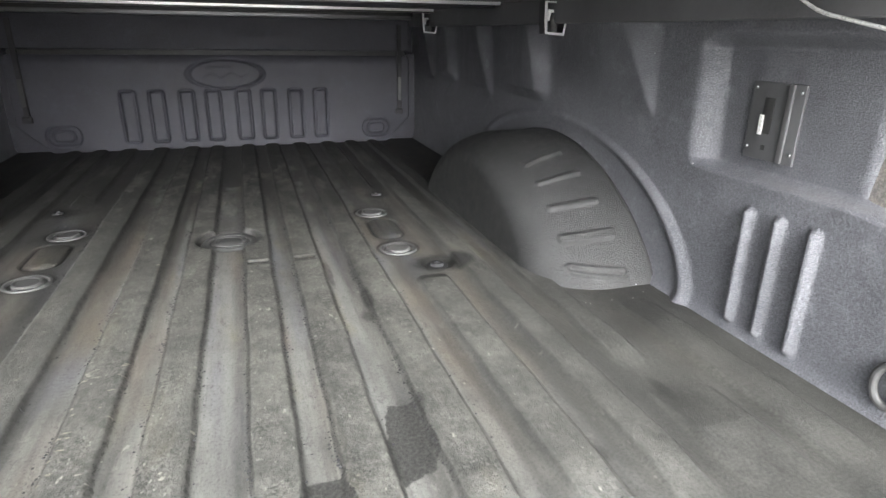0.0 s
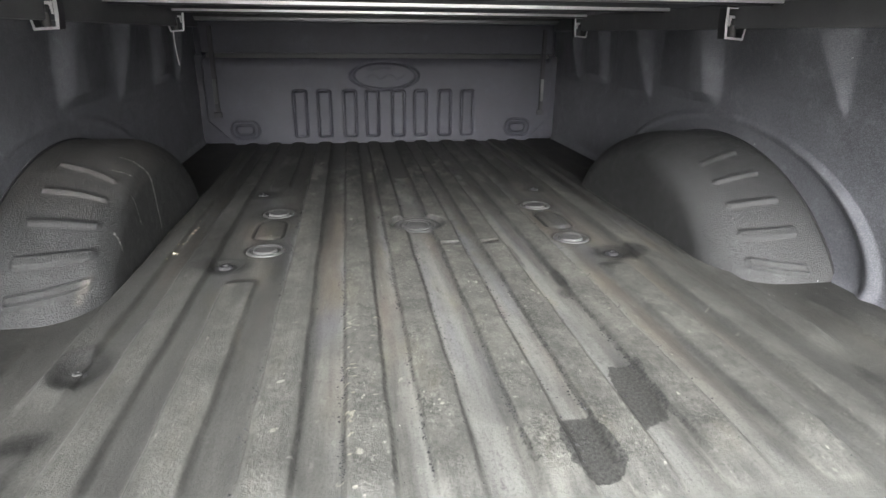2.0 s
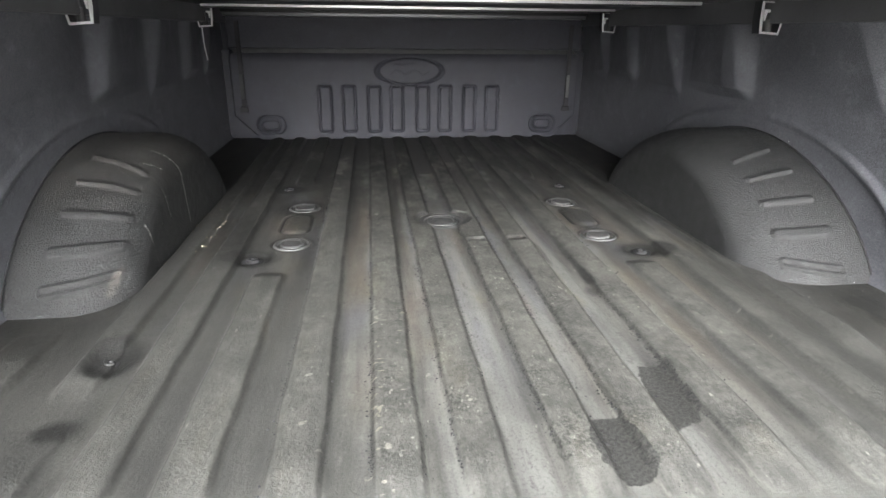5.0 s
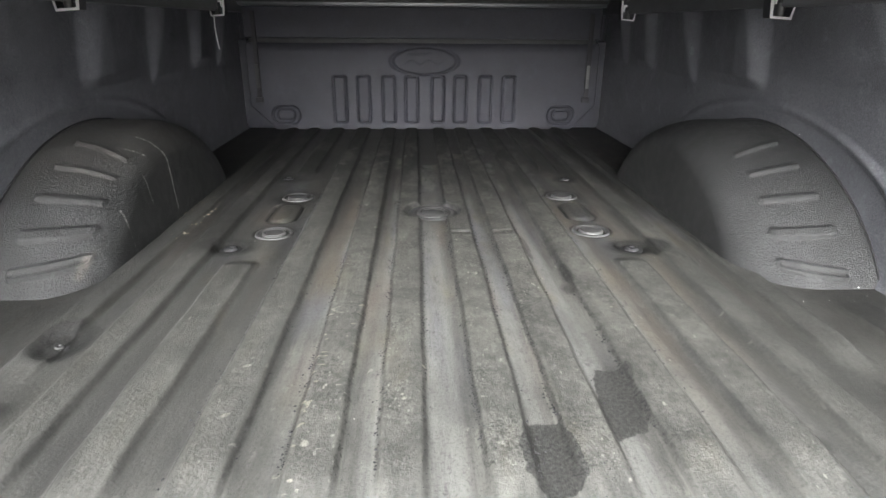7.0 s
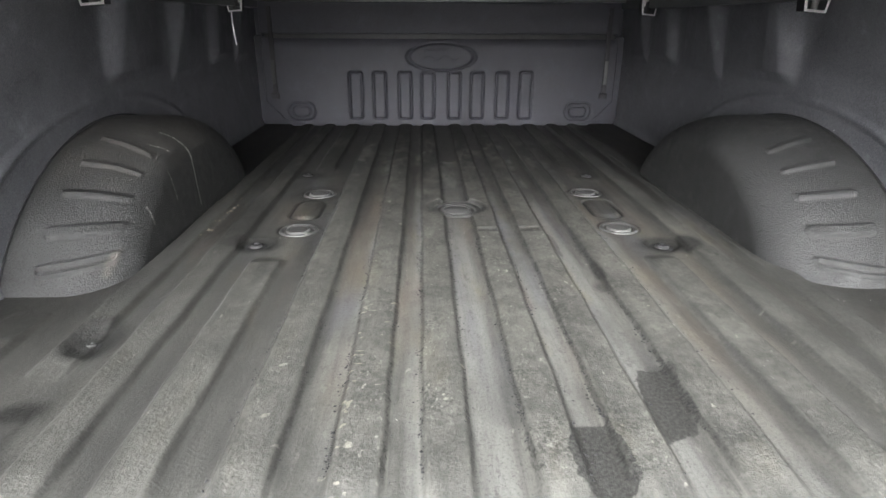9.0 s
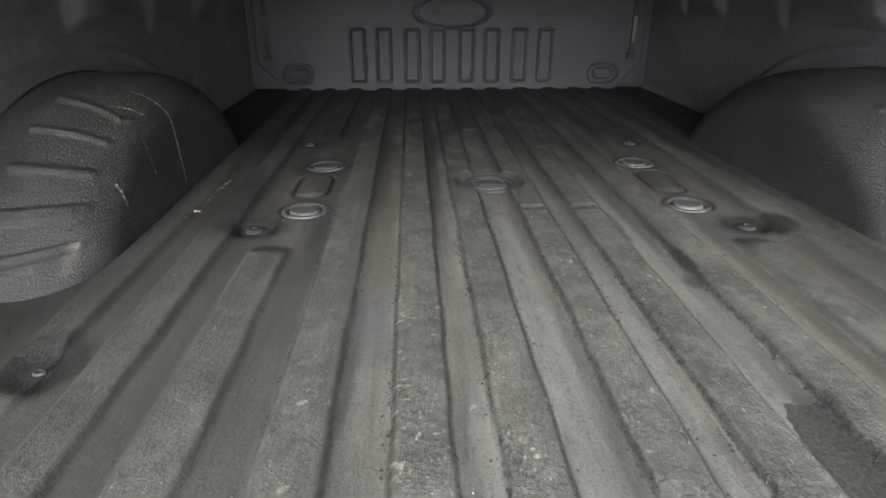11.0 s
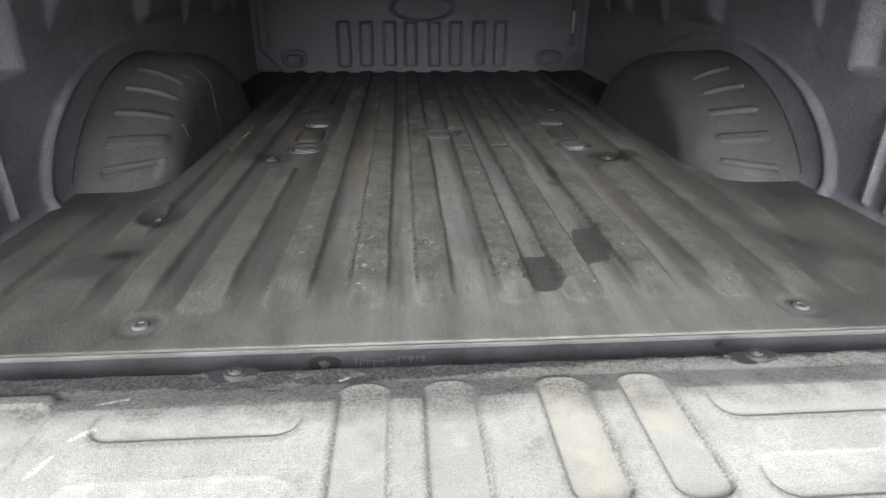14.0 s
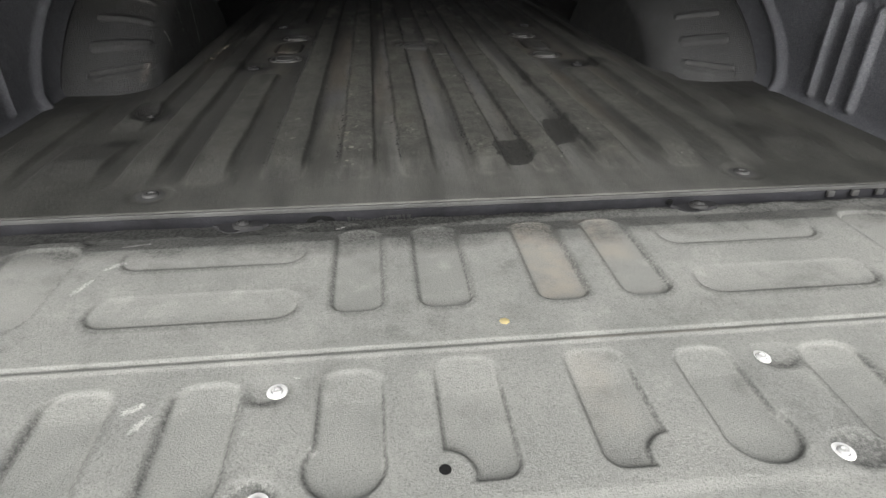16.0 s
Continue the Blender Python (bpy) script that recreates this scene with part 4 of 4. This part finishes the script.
def bolt(x, y, z, r, label, mat, tall=1.0):
    thing = tagged(new("floor_bolt"), label, "bolt", "floor bolts")
    part("washer", turned_bm([(r * 0.5, 0.003), (r * 1.3, 0.003), (r * 1.7, 0.0015), (r * 1.75, -0.003)], 28), M_PUCK if mat is M_PUCK else M_SOOT, thing)
    bm = turned_bm([(0, 0.006), (r * 0.35, 0.006), (r * 0.42, 0.010), (r * 0.75, 0.010), (r * 0.95, 0.007), (r, 0.002)], 24)
    part("head", bm, mat, thing)
    thing.matrix_basis = pose(x, y, z) @ Matrix.Diagonal((1, 1, tall, 1))


for x, y in ((-0.462, 0.647), (0.447, 0.623)):
    bolt(x, y, -0.0085, 0.016, "dark greasy bolt in a round recess", M_SOOT, 0.9)
for x, y in ((-0.456, 1.266), (0.438, 1.242)):
    bolt(x, y, -0.002, 0.016, "dark bolt in the dusty floor", M_SOOT, 0.7)
for x, y in ((-0.602, 0.217), ):
    bolt(x, y, -0.0060, 0.008, "scratched bolt in a deep dirty dent", M_DULL, 0.6)
for x in (-0.479, 0.479):
    bolt(x, -0.190, -0.0030, 0.0125, "grey dusty bolt near the rear edge", M_PUCK, 0.5)

# ---- tailgate screws and catches ----
for x in (-0.227, 0.227):
    for y in (-0.654, -0.768):
        w = part("washer", turned_bm([(0.0052, 0.0), (0.0052, 0.0012), (0.0088, 0.0012), (0.0093, 0.0)], 28), M_WHITE, gate, "white painted washer")
        w.matrix_basis = pose(x, y, GZ - 0.0021)
        part("screw", turned_bm([(0, 0.001), (0.002, 0.001), (0.0026, 0.0035), (0.0040, 0.003), (0.0045, 0.001), (0.0045, 0)], 20), M_ALU, w)
    bm = bmesh.new()
    rim = [(math.cos(a) * (0.040 if math.cos(a) < 0 else 0.033) * (1 + 0.10 * math.sin(5 * a) + 0.06 * math.sin(11 * a)), math.sin(a) * 0.016 * (1 + 0.2 * math.cos(3 * a) + 0.08 * math.sin(9 * a))) for a in (math.tau * i / 44 for i in range(44))]
    top, base = [bm.verts.new((p * 0.9, q * 0.8, 0.002 + 0.0025 * math.sin(p * 90))) for p, q in rim], [bm.verts.new((p, q, -0.009)) for p, q in rim]
    bm.faces.new(top)
    for i in range(44):
        bm.faces.new((base[i], base[(i + 1) % 44], top[(i + 1) % 44], top[i]))
    t = part("catch", bm, M_SOOT, gate, "bent black catch plate with ragged edges")
    t.matrix_basis = pose(-0.317 if x < 0 else 0.335, -0.318, GZ - 0.0095)
    b = part("bolt", turned_bm([(0, 0.007), (0.003, 0.007), (0.004, 0.005), (0.007, 0.0065), (0.009, 0.003), (0.0125, 0.003), (0.014, 0.001), (0.014, -0.002)], 24), M_DULL, t)
    b.matrix_basis = pose(0, 0, 0.002, -8, 4, 0)

part("paint_chip", turned_bm([(0, 0.0012), (0.0045, 0.0010), (0.0062, 0.0)], 7), M_CHIP, gate, "small yellow chip of paint").matrix_basis = pose(-0.007, -0.575, GZ - 0.0003, 0, 0, 20)
part("drain_hole", turned_bm([(0, 0.0006), (0.0048, 0.0006), (0.0052, -0.002)], 28), M_VOID, gate, "small black hole").matrix_basis = pose(-0.089, -0.754, GZ)

# ---- tie-down plate and ring on the bed side ----
plate = tagged(new("tie_down_plate"), "black steel tie-down plate screwed to the bed side", "tie-down plate")
part("backplate", box_bm((-0.004, -0.050, -0.064), (0.001, 0.050, 0.060), 0.0015), M_PLATE, plate)
part("rib", box_bm((-0.009, -0.032, -0.063), (-0.0045, -0.022, 0.059), 0.002), M_SATIN, plate, "raised satin edge")
part("slot", box_bm((-0.0055, 0.002, -0.022), (-0.0042, 0.022, 0.036), 0.0005), M_RUBBER, plate)
part("tab", box_bm((-0.0075, 0.017, -0.024), (-0.0057, 0.025, 0.008), 0.0006), M_ZINC, plate, "bright white tab")
part("hole", box_bm((-0.0052, 0.006, -0.048), (-0.0042, 0.014, -0.040), 0.0003), M_RUBBER, plate)
for y, z in ((0.044, 0.050), (-0.043, 0.048), (0.044, -0.046), (-0.043, -0.048)):
    bm = turned_bm([(0, 0.002), (0.002, 0.002), (0.0032, 0.0)], 12)
    bm.transform(Matrix.Translation((-0.004, y, z)) @ Matrix.Rotation(radians(-90), 4, "Y"))
    part("screw", bm, M_SATIN, plate)
plate.matrix_basis = pose(0.8785, 0.190, 0.362)

ring_bm = bmesh.new()
for i in range(28):
    a = math.tau * i / 28
    for j in range(10):
        b = math.tau * j / 10
        ring_bm.verts.new((0.006 * math.sin(b), (0.022 + 0.006 * math.cos(b)) * math.cos(a), (0.030 + 0.006 * math.cos(b)) * math.sin(a)))
ring_bm.verts.ensure_lookup_table()
for i in range(28):
    for j in range(10):
        ring_bm.faces.new([ring_bm.verts[k] for k in (i * 10 + j, (i + 1) % 28 * 10 + j, (i + 1) % 28 * 10 + (j + 1) % 10, i * 10 + (j + 1) % 10)])
bmesh.ops.recalc_face_normals(ring_bm, faces=ring_bm.faces)
tie = part("tie_down_ring", ring_bm, M_DIRTY)
tie.matrix_basis = pose(0.843, -0.110, 0.056)
tagged(tie, "grey steel tie-down ring on the bed side", "tie-down ring")

# ---- hardware on the front wall ----
for side in (-1, 1):
    guard = tagged(new("hinge_strap"), "black steel strap with a bare latch at the front wall", "strap", "front wall straps")
    part("strap", box_bm((-0.010, -0.005, 0.16), (0.010, 0.004, 0.53), 0.002), M_SOOT, guard)
    part("latch", box_bm((-0.009, -0.013, 0.20), (0.007, -0.0065, 0.305), 0.003), M_STEEL if side > 0 else M_RUBBER, guard, "small worn latch")
    part("foot", box_bm((-0.02, -0.008, 0.135), (0.016, 0.004, 0.159), 0.003), M_SOOT, guard)
    guard.matrix_basis = pose(side * 0.762, Y_FRONT - 0.012, -0.01)

# ---- loose flakes on the floor ----
def flakes(name, label, spots, mat, size):
    bm = bmesh.new()
    for fx, fy, fz in spots:
        a, n = rnd.uniform(0, 6.28), rnd.randint(4, 6)
        ring = [bm.verts.new((fx + size * rnd.uniform(0.5, 1.1) * math.cos(a + math.tau * i / n), fy + size * rnd.uniform(0.3, 0.7) * math.sin(a + math.tau * i / n), fz + rnd.uniform(0.0005, 0.002))) for i in range(n)]
        top = bm.verts.new((fx, fy, fz + 0.0028))
        for i in range(n):
            bm.faces.new((ring[i], ring[(i + 1) % n], top))
        bm.faces.new(ring[::-1])
    tagged(part(name, bm, mat, None, "", False), label, "debris", kind="stuff")


def crumbs(name, label, spots, mat):
    """Many squat, uneven crumbs (x, y, z, radius) in one mesh."""
    spots = np.array(spots)
    gen = np.random.default_rng(5)
    shape = np.array([(1, 0, 0), (0.3, 0.95, 0), (-0.8, 0.6, 0), (-0.8, -0.6, 0), (0.3, -0.95, 0), (0, 0, 0.75)])
    tris = np.array([(0, 1, 5), (1, 2, 5), (2, 3, 5), (3, 4, 5), (4, 0, 5), (4, 3, 2), (4, 2, 1), (4, 1, 0)])
    n = len(spots)
    verts = shape[None] * gen.uniform(0.55, 1.35, (n, 6, 1)) * spots[:, None, 3:4]
    turn = gen.uniform(0, 6.28, n)
    c, sn = np.cos(turn)[:, None], np.sin(turn)[:, None]
    x, y = verts[..., 0] * c - verts[..., 1] * sn, verts[..., 0] * sn + verts[..., 1] * c
    verts = np.stack([x, y, verts[..., 2]], -1) + spots[:, None, :3]
    faces = (tris[None] + 6 * np.arange(n)[:, None, None]).reshape(-1, 3)
    me = bpy.data.meshes.new(name)
    me.from_pydata(verts.reshape(-1, 3).tolist(), [], faces.tolist())
    me.materials.append(mat)
    tagged(new(name, me), label, "debris", kind="stuff")


rnd = random.Random(31)
spots = []
for side in (-1, 1):
    for x0, x1 in ((0.030, 0.096), (0.132, 0.200), (0.252, 0.324)):
        for ex, out in ((x0, -1), (x1, 1)):
            heavy = 1.0 if (side * ex > 0) == (out < 0) or ex < 0.1 else 0.35
            y = -0.10
            while y < 1.25:
                y += rnd.expovariate(1) * 0.0020 / heavy / max(0.12, 0.5 + 0.6 * math.sin(y * 9 + ex * 60) * math.sin(y * 23 + side))
                spots.append((side * ex + side * out * abs(rnd.gauss(0, 0.0055)) - side * out * 0.007, y, rnd.uniform(0.002, 0.0075), rnd.choice((0.0008, 0.001, 0.0012, 0.0015, 0.0022))))
for cx, cy, hx, hy, n in ((-0.063, 0.14, 0.026, 0.16, 260), (0.063, 0.06, 0.026, 0.14, 220), (0.163, 0.10, 0.028, 0.20, 320), (0.285, 0.22, 0.028, 0.22, 180), (-0.165, 0.45, 0.028, 0.25, 160), (0.41, 0.16, 0.028, 0.20, 140)):
    for i in range(n):
        spots.append((cx + rnd.uniform(-hx, hx), cy + max(-1.6, min(1.6, rnd.gauss(0, 0.6))) * hy, 0.0106, rnd.uniform(0.0006, 0.0014)))
crumbs("dirt_crumbs", "black crumbs of dirt along the floor's raised strips", spots, M_SOOT)
rnd = random.Random(21)
crumbs("leaf_crumbs", "tan dry crumbs scattered beside the scratched wheel arch", [(-0.636 + rnd.gauss(0, 0.009) + 0.05 * (i % 4 == 0), rnd.uniform(0.66, 1.02), 0.009, rnd.choice((0.0016, 0.0024, 0.0034, 0.0052))) for i in range(46)] + [(-0.313, 0.808, 0.0005, 0.006), (-0.300, 0.812, 0.0005, 0.005)], M_CRUMB)
flakes("grit_specks", "tiny pale specks of grit on the floor", [(rnd.uniform(-0.6, 0.6), rnd.uniform(-0.22, 1.0), 0.006) for i in range(22)] + [(rnd.uniform(0.60, 0.80), rnd.uniform(0.30, 0.36), 0.0) for i in range(6)], M_GRIT, 0.0008)

flakes("white_specks", "tiny white specks on the bed side and wheel arch", [(0.842, 0.714, 0.238), (0.652, 0.774, 0.153), (0.700, 0.690, 0.205), (0.843, 0.470, 0.455), (0.840, 0.315, 0.268), (0.80, 0.376, 0.006)], M_WHITE, 0.0022)
grime = []
for i in range(260):
    gx, gy = rnd.uniform(-0.74, 0.74), -0.302 - abs(rnd.gauss(0, 0.006))
    grime.append((gx, gy, GZ - 0.0115 - 0.014 * max((gy + 0.313) / 0.013, 0) ** 2))
flakes("grime", "black crumbs of grime along the tailgate's hinge edge", grime, M_SOOT, 0.0022)

# ---- ground round the truck: unseen, kept pale to bounce light into the bed ----
bm = bmesh.new()
bmesh.ops.create_grid(bm, x_segments=2, y_segments=2, size=2000)
for v in bm.verts:
    v.co.z = -0.95
tagged(part("ground", bm, M_GROUND), "unseen pale grey ground that bounces light into the bed", "ground", kind="structure")
